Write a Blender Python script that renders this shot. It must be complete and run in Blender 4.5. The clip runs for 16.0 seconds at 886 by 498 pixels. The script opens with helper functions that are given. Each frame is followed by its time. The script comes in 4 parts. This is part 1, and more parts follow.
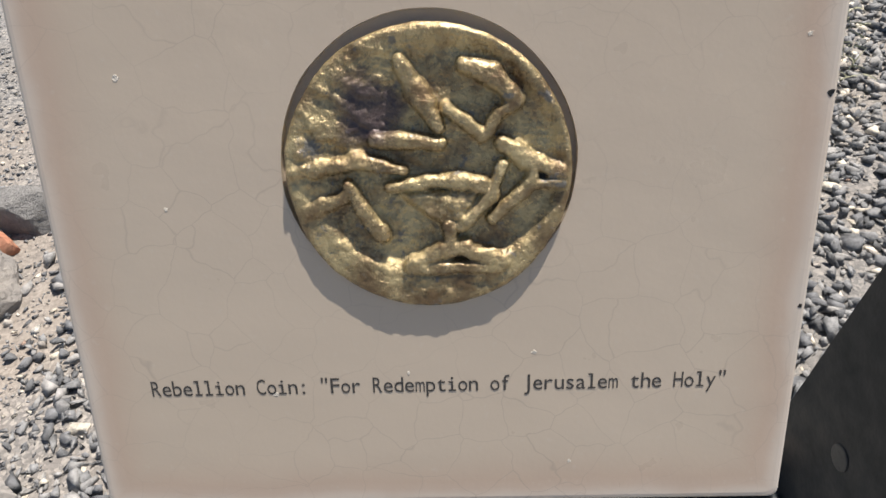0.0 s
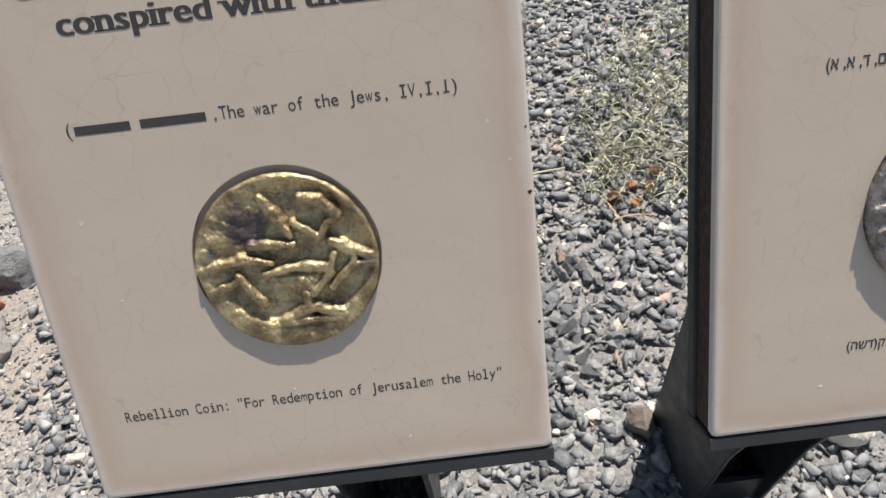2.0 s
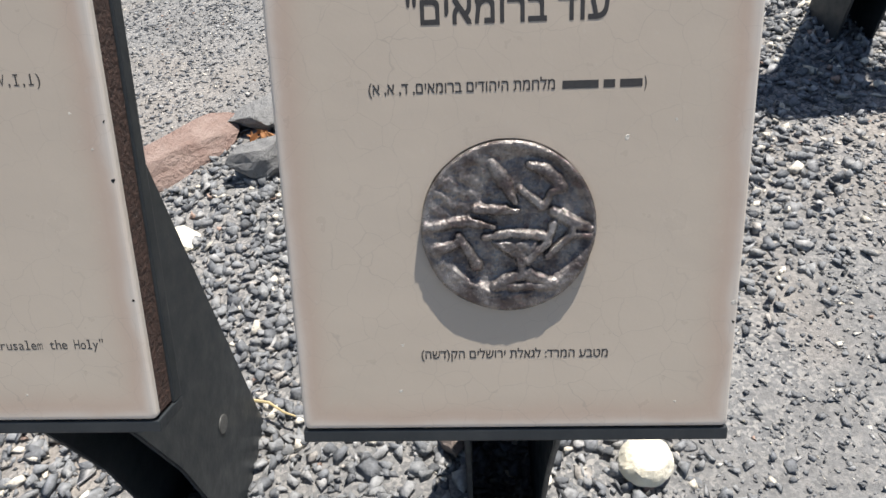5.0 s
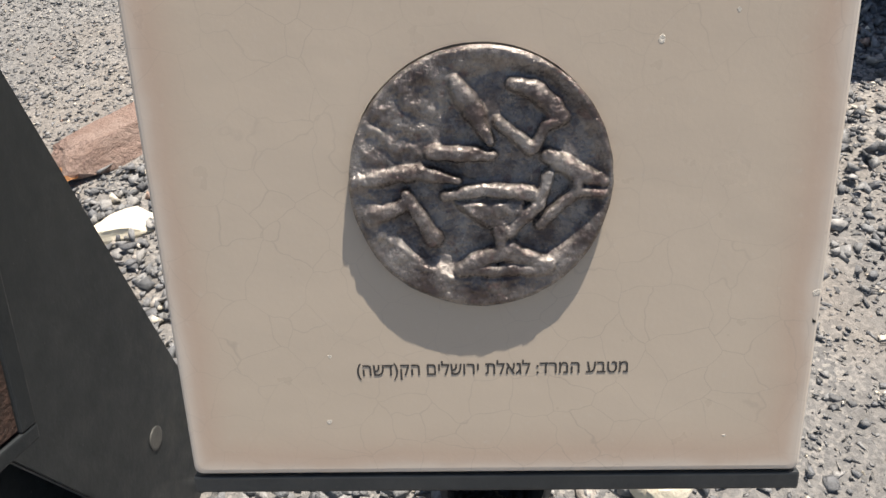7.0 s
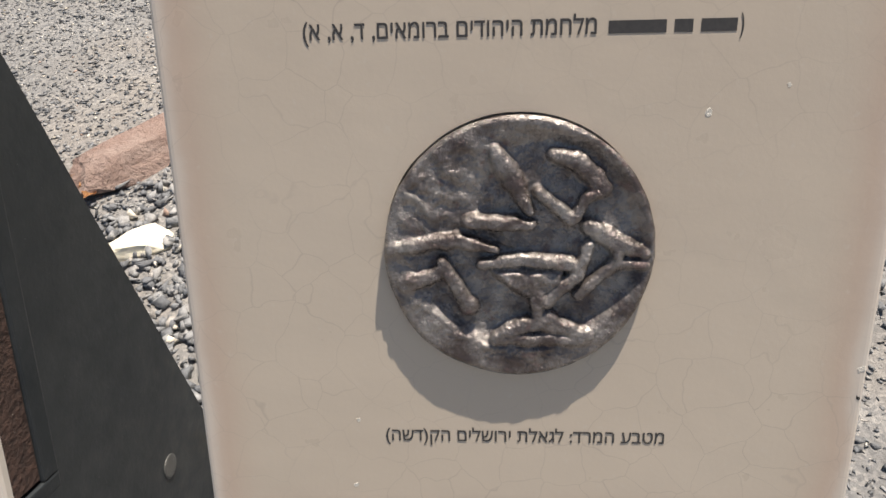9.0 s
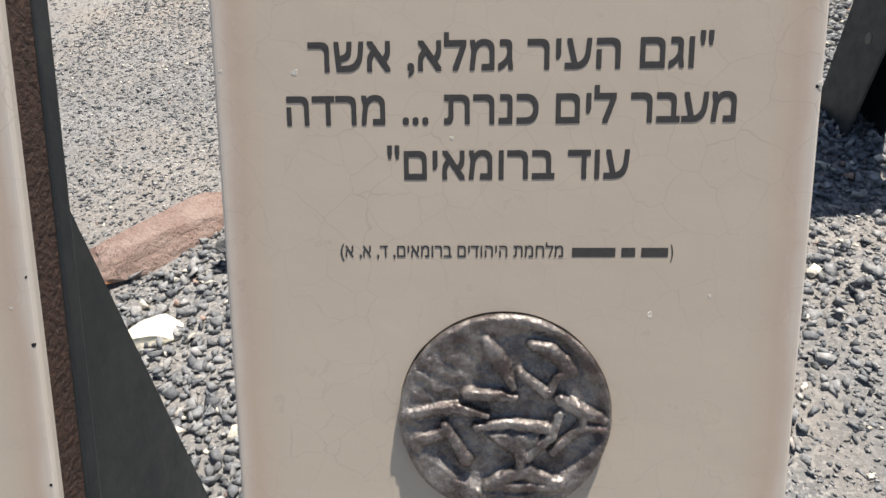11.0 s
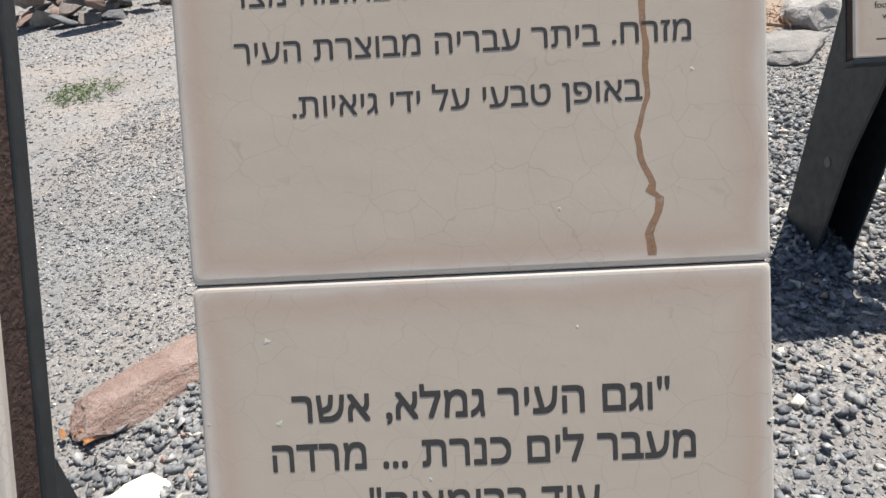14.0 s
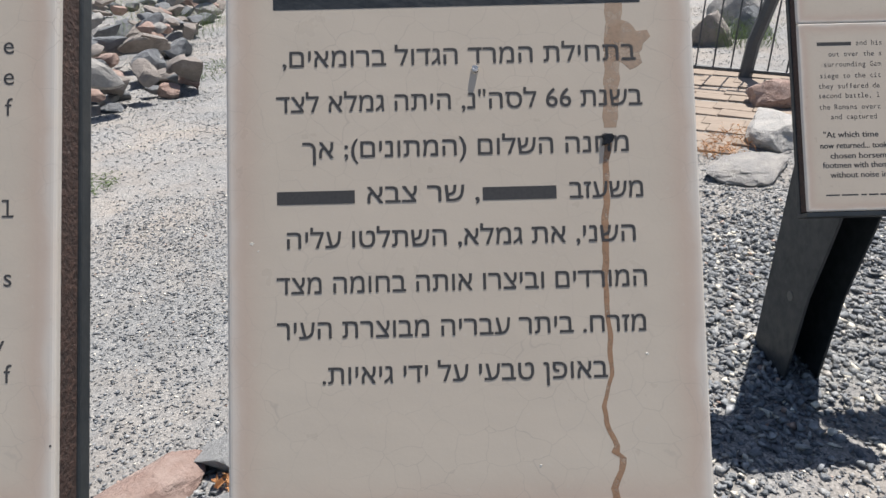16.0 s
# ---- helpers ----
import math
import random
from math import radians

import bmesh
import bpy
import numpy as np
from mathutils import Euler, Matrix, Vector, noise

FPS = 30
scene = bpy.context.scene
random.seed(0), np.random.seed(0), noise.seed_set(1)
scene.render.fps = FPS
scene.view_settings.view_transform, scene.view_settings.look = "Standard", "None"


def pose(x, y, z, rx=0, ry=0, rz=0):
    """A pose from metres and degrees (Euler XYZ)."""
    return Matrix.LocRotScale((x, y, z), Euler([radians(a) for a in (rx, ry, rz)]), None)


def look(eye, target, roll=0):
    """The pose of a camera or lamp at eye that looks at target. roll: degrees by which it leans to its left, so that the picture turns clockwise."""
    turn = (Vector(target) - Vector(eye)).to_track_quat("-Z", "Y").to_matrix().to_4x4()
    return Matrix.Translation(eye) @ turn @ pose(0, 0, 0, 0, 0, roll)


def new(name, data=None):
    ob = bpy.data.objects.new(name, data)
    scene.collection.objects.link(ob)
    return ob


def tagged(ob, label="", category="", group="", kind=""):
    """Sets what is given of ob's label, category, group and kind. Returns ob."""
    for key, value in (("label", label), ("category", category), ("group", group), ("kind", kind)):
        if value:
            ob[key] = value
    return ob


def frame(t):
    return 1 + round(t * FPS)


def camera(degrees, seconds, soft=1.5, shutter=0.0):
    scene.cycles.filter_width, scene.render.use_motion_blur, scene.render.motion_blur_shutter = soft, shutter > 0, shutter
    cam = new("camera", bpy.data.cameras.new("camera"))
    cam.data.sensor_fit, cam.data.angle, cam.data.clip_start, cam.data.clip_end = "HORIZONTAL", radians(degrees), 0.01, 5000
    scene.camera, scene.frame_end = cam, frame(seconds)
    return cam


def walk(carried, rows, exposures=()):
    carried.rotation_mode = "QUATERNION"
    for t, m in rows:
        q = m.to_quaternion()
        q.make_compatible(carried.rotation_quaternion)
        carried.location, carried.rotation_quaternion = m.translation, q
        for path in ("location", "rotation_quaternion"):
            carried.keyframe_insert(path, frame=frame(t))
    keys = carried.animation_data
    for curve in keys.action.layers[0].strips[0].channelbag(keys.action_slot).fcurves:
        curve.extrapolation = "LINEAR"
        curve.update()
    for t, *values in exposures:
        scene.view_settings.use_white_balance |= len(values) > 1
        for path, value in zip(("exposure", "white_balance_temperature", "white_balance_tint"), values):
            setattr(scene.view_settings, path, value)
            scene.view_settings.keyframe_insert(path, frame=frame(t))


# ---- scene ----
cam = camera(68.2, 16.0)
# rows: seconds, then x, y, z and yaw, pitch, roll in the plane of the leaning panels
LEAN, BASE = 30.0, 0.469
ROWS = [
    (0.0, -0.2459, -0.2449, 0.2062, 0.89, -17.63, 1.73),
    (0.5, -0.2385, -0.2566, 0.2139, 0.71, -17.83, 2.48),
    (1.0, -0.2231, -0.2891, 0.2348, 0.31, -18.38, 3.50),
    (1.5, -0.2063, -0.3273, 0.2517, 0.30, -18.87, 4.79),
    (2.0, -0.1663, -0.3724, 0.2757, -2.39, -17.98, 6.42),
    (2.5, -0.1227, -0.4411, 0.2928, -4.55, -15.69, 6.40),
    (3.0, -0.0779, -0.5620, 0.2741, -5.64, -12.89, 6.40),
    (3.5, -0.0141, -0.5844, 0.2533, -4.75, -11.12, 5.45),
    (4.0, 0.0899, -0.5316, 0.2620, -0.39, -11.79, 2.86),
    (4.5, 0.1302, -0.4720, 0.2604, 2.97, -11.82, 1.73),
    (5.0, 0.1250, -0.4161, 0.2477, 2.26, -15.39, 1.88),
    (5.2, 0.1269, -0.4016, 0.2447, 2.14, -16.96, 1.75),
    (7.3, 0.1442, -0.2640, 0.2033, 2.01, -16.43, 2.16),
    (7.5, 0.1361, -0.2544, 0.2081, 0.81, -17.85, 2.24),
    (8.0, 0.1375, -0.2402, 0.2037, 0.28, -18.31, 2.02),
    (8.5, 0.1365, -0.2407, 0.2099, 1.61, -17.98, 2.21),
    (9.0, 0.1325, -0.2693, 0.2225, 3.24, -15.58, 1.11),
    (9.5, 0.1350, -0.3254, 0.2454, 3.45, -13.75, 1.13),
    (10.0, 0.1277, -0.3586, 0.2829, 3.12, -9.94, 0.24),
    (12.3, 0.1474, -0.2693, 0.3248, 1.42, -11.09, 2.12),
    (12.5, 0.1495, -0.2623, 0.3273, 1.02, -11.65, 2.42),
    (13.0, 0.1478, -0.2641, 0.3411, 0.49, -11.96, 2.69),
    (13.5, 0.1442, -0.3015, 0.3867, 0.92, -8.46, 2.43),
    (14.0, 0.1422, -0.3365, 0.4370, 1.45, -3.68, 2.79),
    (14.5, 0.1348, -0.3619, 0.4737, 1.13, -1.08, 2.24),
    (15.0, 0.1335, -0.3937, 0.5069, 0.90, 2.72, 1.51),
    (15.5, 0.1351, -0.4065, 0.5264, 0.16, 2.87, 1.55),
    (16.0, 0.1339, -0.4109, 0.5453, -0.21, 3.24, 1.46),
]
EXPOSURES = [(0.0, 0.24, 6845, 12), (2.0, 0.28, 6645, 11), (3.5, 0.3, 6295, 10), (5.0, 0.3, 6445, 10), (7.5, 0.3, 7095, 12), (9.0, 0.3, 7045, 12), (10.0, 0.3, 6795, 11), (12.5, 0.34, 6695, 10), (14.5, 0.3, 6395, 10), (16.0, 0.26, 6295, 10)]
PATH = [(t, pose(0, 0, BASE, -LEAN) @ pose(x, y, z, 90 + pitch, roll, yaw)) for t, x, y, z, yaw, pitch, roll in ROWS]
PATH.append((3.2, look((-0.044, -0.373, 0.998), (0.105, 1.115, -0.330), -2.5)))
walk(cam, sorted(PATH, key=lambda row: row[0]), EXPOSURES)

import collections
from mathutils import geometry

# ---- light ----
SUN = Vector((0.22, 0.36, 1.0)).normalized()
sun_lamp = new("sun", bpy.data.lights.new("sun", "SUN"))
sun_lamp.data.energy, sun_lamp.data.angle, sun_lamp.data.color = 5.9, radians(0.55), (1.0, 0.95, 0.88)
sun_lamp.matrix_world = look(SUN * 20, (0, 0, 0))
world = bpy.data.worlds.new("sky")
scene.world = world
world.use_nodes = True
wt = world.node_tree
sky = wt.nodes.new("ShaderNodeTexSky")
sky.sky_type, sky.sun_disc = "NISHITA", False
sky.sun_elevation = math.asin(SUN.z)
sky.sun_rotation = math.atan2(SUN.x, SUN.y)
wt.nodes["Background"].inputs["Strength"].default_value = 0.075
wt.links.new(sky.outputs[0], wt.nodes["Background"].inputs["Color"])


# ---- materials ----
class Nodes:
    """A small helper round one node material."""

    def __init__(self, name, rough=0.7, metal=0.0):
        self.mat = bpy.data.materials.new(name)
        self.mat.use_nodes = True
        self.tree = self.mat.node_tree
        self.bsdf = self.tree.nodes["Principled BSDF"]
        self.bsdf.inputs["Roughness"].default_value = rough
        self.bsdf.inputs["Metallic"].default_value = metal

    def node(self, kind, **inputs):
        n = self.tree.nodes.new(kind)
        for k, v in inputs.items():
            self.put(n.inputs[k.replace("_", " ")], v)
        return n

    def put(self, socket, v):
        if isinstance(v, bpy.types.NodeSocket):
            self.tree.links.new(v, socket)
        else:
            socket.default_value = v

    def coords(self, kind="Object"):
        return self.node("ShaderNodeTexCoord").outputs[kind]

    def noise(self, scale, detail=4.0, rough=0.55, vector=None, distortion=0.0):
        n = self.node("ShaderNodeTexNoise", Scale=scale, Detail=detail, Roughness=rough, Distortion=distortion)
        self.put(n.inputs["Vector"], vector or self.coords())
        return n.outputs["Fac"]

    def ramp(self, fac, *stops):
        n = self.node("ShaderNodeValToRGB", Fac=fac)
        els = n.color_ramp.elements
        while len(els) < len(stops):
            els.new(0.5)
        for e, (p, c) in zip(els, stops):
            e.position = p
            e.color = (*c, 1) if isinstance(c, tuple) else (c, c, c, 1)
        return n.outputs["Color"]

    def mix(self, fac, a, b, mode="MIX"):
        n = self.tree.nodes.new("ShaderNodeMix")
        n.data_type, n.blend_type = "RGBA", mode
        for s, v in zip((n.inputs[0], n.inputs[6], n.inputs[7]), (fac, a, b)):
            self.put(s, (*v, 1) if isinstance(v, tuple) and len(v) == 3 else v)
        return n.outputs[2]

    def math(self, op, a, b=0.0):
        n = self.tree.nodes.new("ShaderNodeMath")
        n.operation = op
        self.put(n.inputs[0], a), self.put(n.inputs[1], b)
        return n.outputs[0]

    def bump(self, height, distance, strength=1.0, onto=None):
        n = self.node("ShaderNodeBump", Height=height, Distance=distance, Strength=strength)
        if onto:
            self.put(n.inputs["Normal"], onto)
        self.put(self.bsdf.inputs["Normal"], n.outputs[0])
        return n.outputs[0]

    def base(self, v):
        self.put(self.bsdf.inputs["Base Color"], (*v, 1) if isinstance(v, tuple) else v)
        return self

    def set(self, name, v):
        self.put(self.bsdf.inputs[name], v)
        return self


def glaze():
    """Cream glazed tile: pinkish towards its edges, fine crackle, small pits."""
    m = Nodes("glazed_tile", 0.32)
    xyz = m.node("ShaderNodeSeparateXYZ", Vector=m.coords())
    dx = m.math("SUBTRACT", 0.15, m.math("ABSOLUTE", m.math("SUBTRACT", xyz.outputs["X"], 0.15)))
    dz = m.math("SUBTRACT", 0.2, m.math("ABSOLUTE", m.math("SUBTRACT", xyz.outputs["Z"], 0.2)))
    d = m.math("ADD", m.math("MINIMUM", dx, dz), m.math("MULTIPLY", m.math("SUBTRACT", m.noise(22, 3), 0.5), 0.012))
    rim = m.ramp(d, (0.0, (0.63, 0.575, 0.51)), (0.0035, (0.64, 0.56, 0.48)), (0.009, (0.555, 0.435, 0.345)), (0.024, (0.57, 0.47, 0.375)))
    cloud = m.mix(m.noise(7, 5), (0.555, 0.47, 0.375), (0.62, 0.535, 0.435))
    body = m.mix(m.ramp(d, (0.012, 0.0), (0.030, 1.0)), rim, cloud)
    body = m.mix(m.ramp(m.noise(260, 2), (0.62, 0.0), (0.80, 0.35)), body, (0.62, 0.57, 0.50))
    warp = m.node("ShaderNodeVectorMath", )
    warp.operation = "ADD"
    m.put(warp.inputs[0], m.coords())
    nz = m.node("ShaderNodeTexNoise", Scale=26.0, Detail=3.0)
    m.put(nz.inputs["Vector"], m.coords())
    sc = m.node("ShaderNodeVectorMath")
    sc.operation = "SCALE"
    m.put(sc.inputs[0], nz.outputs["Color"])
    sc.inputs["Scale"].default_value = 0.025
    m.put(warp.inputs[1], sc.outputs[0])
    v = m.node("ShaderNodeTexVoronoi", Scale=46.0)
    v.feature = "DISTANCE_TO_EDGE"
    m.put(v.inputs["Vector"], warp.outputs[0])
    crack = m.ramp(v.outputs["Distance"], (0.0, 1.0), (0.013, 0.0))
    seen = m.ramp(m.noise(9, 2), (0.36, 0.06), (0.62, 0.42))
    crack = m.math("MULTIPLY", crack, seen)
    m.base(m.mix(crack, body, (0.36, 0.30, 0.25)))
    pits = m.noise(420, 2)
    m.bump(m.math("ADD", m.noise(16, 3), m.math("MULTIPLY", pits, 0.08)), 0.0012, 0.5)
    m.set("Roughness", m.ramp(m.noise(30, 4), (0.3, 0.26), (0.7, 0.42)))
    return m.mat


def ink():
    m = Nodes("fired_ink", 0.45)
    m.base(m.mix(m.noise(500, 3), (0.035, 0.033, 0.032), (0.085, 0.078, 0.072)))
    return m.mat


def steel_paint():
    m = Nodes("dark_paint", 0.5)
    dust = m.ramp(m.noise(14, 6, 0.7), (0.45, 0.0), (0.75, 0.55))
    body = m.mix(dust, (0.023, 0.028, 0.032), (0.056, 0.061, 0.064))
    specks = m.ramp(m.noise(240, 3, 0.7), (0.70, 0.0), (0.74, 0.5))
    m.base(m.mix(specks, body, (0.2, 0.2, 0.19)))
    m.set("Roughness", m.ramp(m.noise(40, 4), (0.3, 0.38), (0.7, 0.62)))
    m.bump(m.noise(180, 4), 0.0006, 0.6)
    return m.mat


def rusty_edge():
    m = Nodes("rusty_backing", 0.85)
    body = m.ramp(m.noise(130, 6, 0.7), (0.35, (0.035, 0.022, 0.018)), (0.6, (0.075, 0.042, 0.032)), (0.8, (0.13, 0.07, 0.05)))
    m.base(m.mix(m.ramp(m.noise(420, 2), (0.72, 0.0), (0.76, 0.7)), body, (0.35, 0.31, 0.27)))
    m.bump(m.noise(260, 4), 0.002, 0.8)
    return m.mat


def coin_metal(name, light, dark, stain, shine, burnt=None):
    """Cast metal: bright where rubbed, browner film in large clouds, grey specks of corrosion, and a burnt patch where there is one."""
    m = Nodes(name, 0.3, 1.0)
    body = m.mix(m.ramp(m.noise(48, 6, 0.7), (0.38, 0.0), (0.64, 1.0)), dark, light)
    blots = m.ramp(m.noise(130, 4, 0.65), (0.60, 0.0), (0.66, 0.85))
    body = m.mix(blots, body, stain)
    metal = m.ramp(m.noise(130, 4, 0.65), (0.60, 0.58), (0.68, 0.30))
    if burnt:
        gap = m.node("ShaderNodeVectorMath")
        gap.operation = "DISTANCE"
        m.put(gap.inputs[0], m.coords())
        gap.inputs[1].default_value = burnt
        reach = m.math("ADD", gap.outputs["Value"], m.math("MULTIPLY", m.math("SUBTRACT", m.noise(110, 5, 0.7), 0.5), 0.022))
        patch = m.ramp(reach, (0.010, 0.92), (0.0150, 0.0))
        body = m.mix(patch, body, (0.075, 0.055, 0.062))
        metal = m.math("MULTIPLY", metal, m.math("SUBTRACT", 1.0, m.math("MULTIPLY", patch, 0.8)))
    m.base(body)
    m.set("Coat Weight", 0.3).set("Coat Roughness", 0.2)
    m.set("Metallic", metal)
    m.set("Roughness", m.ramp(m.noise(95, 5, 0.7), (0.35, shine), (0.70, shine + 0.22)))
    fine = m.bump(m.noise(420, 5, 0.65), 0.0012, 0.6)
    m.bump(m.noise(150, 5, 0.65), 0.0032, 0.7, fine)
    return m.mat


def stone_mix(name, stops, scale=90.0, random_out="island", rough=0.9, bump=0.004):
    m = Nodes(name, rough)
    if random_out == "island":
        pick = m.node("ShaderNodeNewGeometry").outputs["Random Per Island"]
    else:
        pick = m.node("ShaderNodeObjectInfo").outputs["Random"]
    n = m.node("ShaderNodeValToRGB", Fac=pick)
    n.color_ramp.interpolation = "CONSTANT"
    els = n.color_ramp.elements
    while len(els) < len(stops):
        els.new(0.5)
    for e, (p, c) in zip(els, stops):
        e.position, e.color = p, (*c, 1)
    dust = m.ramp(m.noise(scale * 0.6, 5, 0.65, m.coords("Object")), (0.35, 0.62), (0.7, 1.35))
    m.base(m.mix(1.0, n.outputs["Color"], dust, "MULTIPLY"))
    m.bump(m.noise(scale * 2, 5, 0.7), bump, 0.7)
    return m.mat


def rock_mat(name, a, b, c, scale=14.0, bump=0.02):
    m = Nodes(name, 0.92)
    body = m.mix(m.ramp(m.noise(scale, 7, 0.65), (0.35, 0.0), (0.65, 1.0)), a, b)
    m.base(m.mix(m.ramp(m.noise(scale * 3.1, 5, 0.7), (0.58, 0.0), (0.70, 0.8)), body, c))
    m.bump(m.noise(scale * 5, 8, 0.7), bump, 0.8)
    return m.mat


def earth():
    """Trodden dust with fine grey grit pressed into it."""
    m = Nodes("dusty_ground", 0.96)
    big = m.noise(0.9, 5, 0.6)
    body = m.mix(m.ramp(big, (0.42, 0.0), (0.64, 1.0)), (0.215, 0.212, 0.207), (0.37, 0.318, 0.268))
    body = m.mix(1.0, body, m.ramp(m.noise(70, 6, 0.75), (0.34, 0.68), (0.66, 1.28)), "MULTIPLY")
    v = m.node("ShaderNodeTexVoronoi", Scale=210.0)
    m.put(v.inputs["Vector"], m.coords())
    grit = m.ramp(m.node("ShaderNodeSeparateColor", Color=v.outputs["Color"]).outputs[0], (0.0, (0.14, 0.147, 0.154)), (0.55, (0.265, 0.264, 0.262)), (0.9, (0.46, 0.44, 0.41)))
    m.base(m.mix(m.ramp(m.noise(4, 5), (0.40, 0.25), (0.60, 0.72)), body, grit))
    m.bump(m.math("ADD", m.noise(60, 7, 0.75), m.math("MULTIPLY", m.noise(260, 4, 0.7), 0.4)), 0.006, 0.8)
    return m.mat


def plain(name, colour, rough=0.8, scale=60.0, spread=0.25, metal=0.0):
    m = Nodes(name, rough, metal)
    lo, hi = tuple(c * (1 - spread) for c in colour), tuple(min(1, c * (1 + spread)) for c in colour)
    m.base(m.mix(m.noise(scale, 4), lo, hi))
    m.bump(m.noise(scale * 2, 4), 0.002, 0.4)
    return m.mat


def stain_mat():
    """Rust run on the glaze, thin and broken at its edges."""
    m = Nodes("rust_run", 0.55)
    m.base(m.mix(m.noise(160, 4), (0.30, 0.155, 0.08), (0.43, 0.27, 0.165)))
    m.set("Alpha", m.ramp(m.noise(110, 5, 0.7), (0.30, 0.25), (0.55, 0.88)))
    return m.mat


def blotch_mat():
    m = Nodes("pale_rust_bloom", 0.55)
    m.base((0.45, 0.31, 0.21))
    m.set("Alpha", m.ramp(m.noise(85, 5, 0.7), (0.30, 0.20), (0.60, 0.72)))
    return m.mat


TILE, INK, PAINT, RUST = glaze(), ink(), steel_paint(), rusty_edge()
BRASS = coin_metal("gilded_bronze", (0.62, 0.51, 0.28), (0.20, 0.135, 0.07), (0.15, 0.155, 0.15), 0.17, (-0.0215, -0.001, 0.0235))
SILVER = coin_metal("tarnished_pewter", (0.34, 0.315, 0.295), (0.092, 0.070, 0.064), (0.14, 0.095, 0.088), 0.17)
STAIN, BLOOM = stain_mat(), blotch_mat()
EARTH = earth()
BASALT = ((0.0, (0.167, 0.175, 0.185)), (0.18, (0.218, 0.227, 0.239)), (0.40, (0.278, 0.286, 0.293)), (0.63, (0.335, 0.338, 0.339)), (0.80, (0.403, 0.399, 0.391)), (0.895, (0.443, 0.413, 0.379)), (0.930, (0.453, 0.325, 0.265)), (0.944, (0.788, 0.729, 0.621)))
GRAVEL = stone_mix("basalt_gravel", BASALT)
GRAVEL_ONE = stone_mix("basalt_pebble", BASALT, random_out="object")
PALE_GRAVEL = stone_mix("path_chips", ((0.0, (0.156, 0.164, 0.175)), (0.28, (0.212, 0.219, 0.228)), (0.58, (0.276, 0.279, 0.283)), (0.84, (0.377, 0.363, 0.340)), (0.93, (0.515, 0.488, 0.442)), (0.975, (0.718, 0.690, 0.626))))
GREY_ROCK = rock_mat("grey_basalt", (0.276, 0.267, 0.258), (0.405, 0.377, 0.345), (0.184, 0.184, 0.184))
PALE_ROCK = rock_mat("pale_dusty_rock", (0.386, 0.373, 0.359), (0.515, 0.483, 0.442), (0.221, 0.212, 0.202))
RED_ROCK = rock_mat("red_brown_rock", (0.304, 0.202, 0.166), (0.423, 0.317, 0.271), (0.184, 0.120, 0.101))
DARK_ROCK = rock_mat("dark_basalt", (0.13, 0.135, 0.145), (0.22, 0.225, 0.23), (0.22, 0.21, 0.20))
POROUS_ROCK = rock_mat("porous_basalt", (0.25, 0.25, 0.248), (0.34, 0.335, 0.325), (0.14, 0.14, 0.142), 45.0, 0.012)
WALL_ROCK = rock_mat("weathered_wall_stone", (0.216, 0.188, 0.168), (0.320, 0.280, 0.248), (0.136, 0.124, 0.116), 9.0)
CREAM_ROCK = rock_mat("cream_limestone", (0.84, 0.77, 0.60), (0.88, 0.83, 0.69), (0.76, 0.66, 0.48), 30.0, 0.004)
BROWN_ROCK = rock_mat("brown_cobble", (0.19, 0.155, 0.135), (0.27, 0.22, 0.19), (0.14, 0.12, 0.11), 40.0, 0.004)
BRICK_ROCK = rock_mat("brick_red_stone", (0.42, 0.17, 0.10), (0.50, 0.25, 0.16), (0.3, 0.13, 0.09), 40.0, 0.004)
STRAW = plain("dry_straw", (0.55, 0.44, 0.24))
STALK = plain("grey_green_stalk", (0.44, 0.44, 0.31))
DRYLEAF = plain("orange_dry_leaf", (0.52, 0.27, 0.12))
GREEN = plain("green_weed", (0.13, 0.19, 0.06))
CHIP = plain("bare_clay_chip", (0.66, 0.62, 0.55), 0.9, 400.0)
CAVITY = plain("black_tar", (0.015, 0.014, 0.013), 0.25, 300.0)
ZINC = plain("zinc_screw", (0.62, 0.60, 0.57), 0.35, 300.0, 0.2, 0.8)
BOLT = plain("weathered_bolt", (0.125, 0.125, 0.12), 0.5, 120.0, 0.35, 0.3)
PHOTO = plain("dark_photograph", (0.035, 0.038, 0.04), 0.35, 80.0, 0.6)
FENCE = plain("dark_fence_steel", (0.07, 0.075, 0.08), 0.5)
PAVER = plain("dusty_paver", (0.30, 0.24, 0.19), 0.95, 18.0)


# ---- building helpers ----
def part(name, bm, material, parent, label=""):
    """One bmesh as one mesh object under a thing or a part."""
    me = bpy.data.meshes.new(name)
    bm.to_mesh(me)
    bm.free()
    me.materials.append(material)
    ob = new(name, me)
    ob.parent = parent
    return tagged(ob, label)


def thing(name, m, label, category, group="", kind=""):
    ob = new(name)
    ob.matrix_world = m
    return tagged(ob, label, category, group, kind)


def lone(name, bm, material, m, label, category, group="", kind="", smooth=False):
    me = bpy.data.meshes.new(name)
    bm.to_mesh(me)
    bm.free()
    me.materials.append(material)
    if smooth:
        me.shade_smooth()
    ob = new(name, me)
    ob.matrix_world = m
    return tagged(ob, label, category, group, kind)


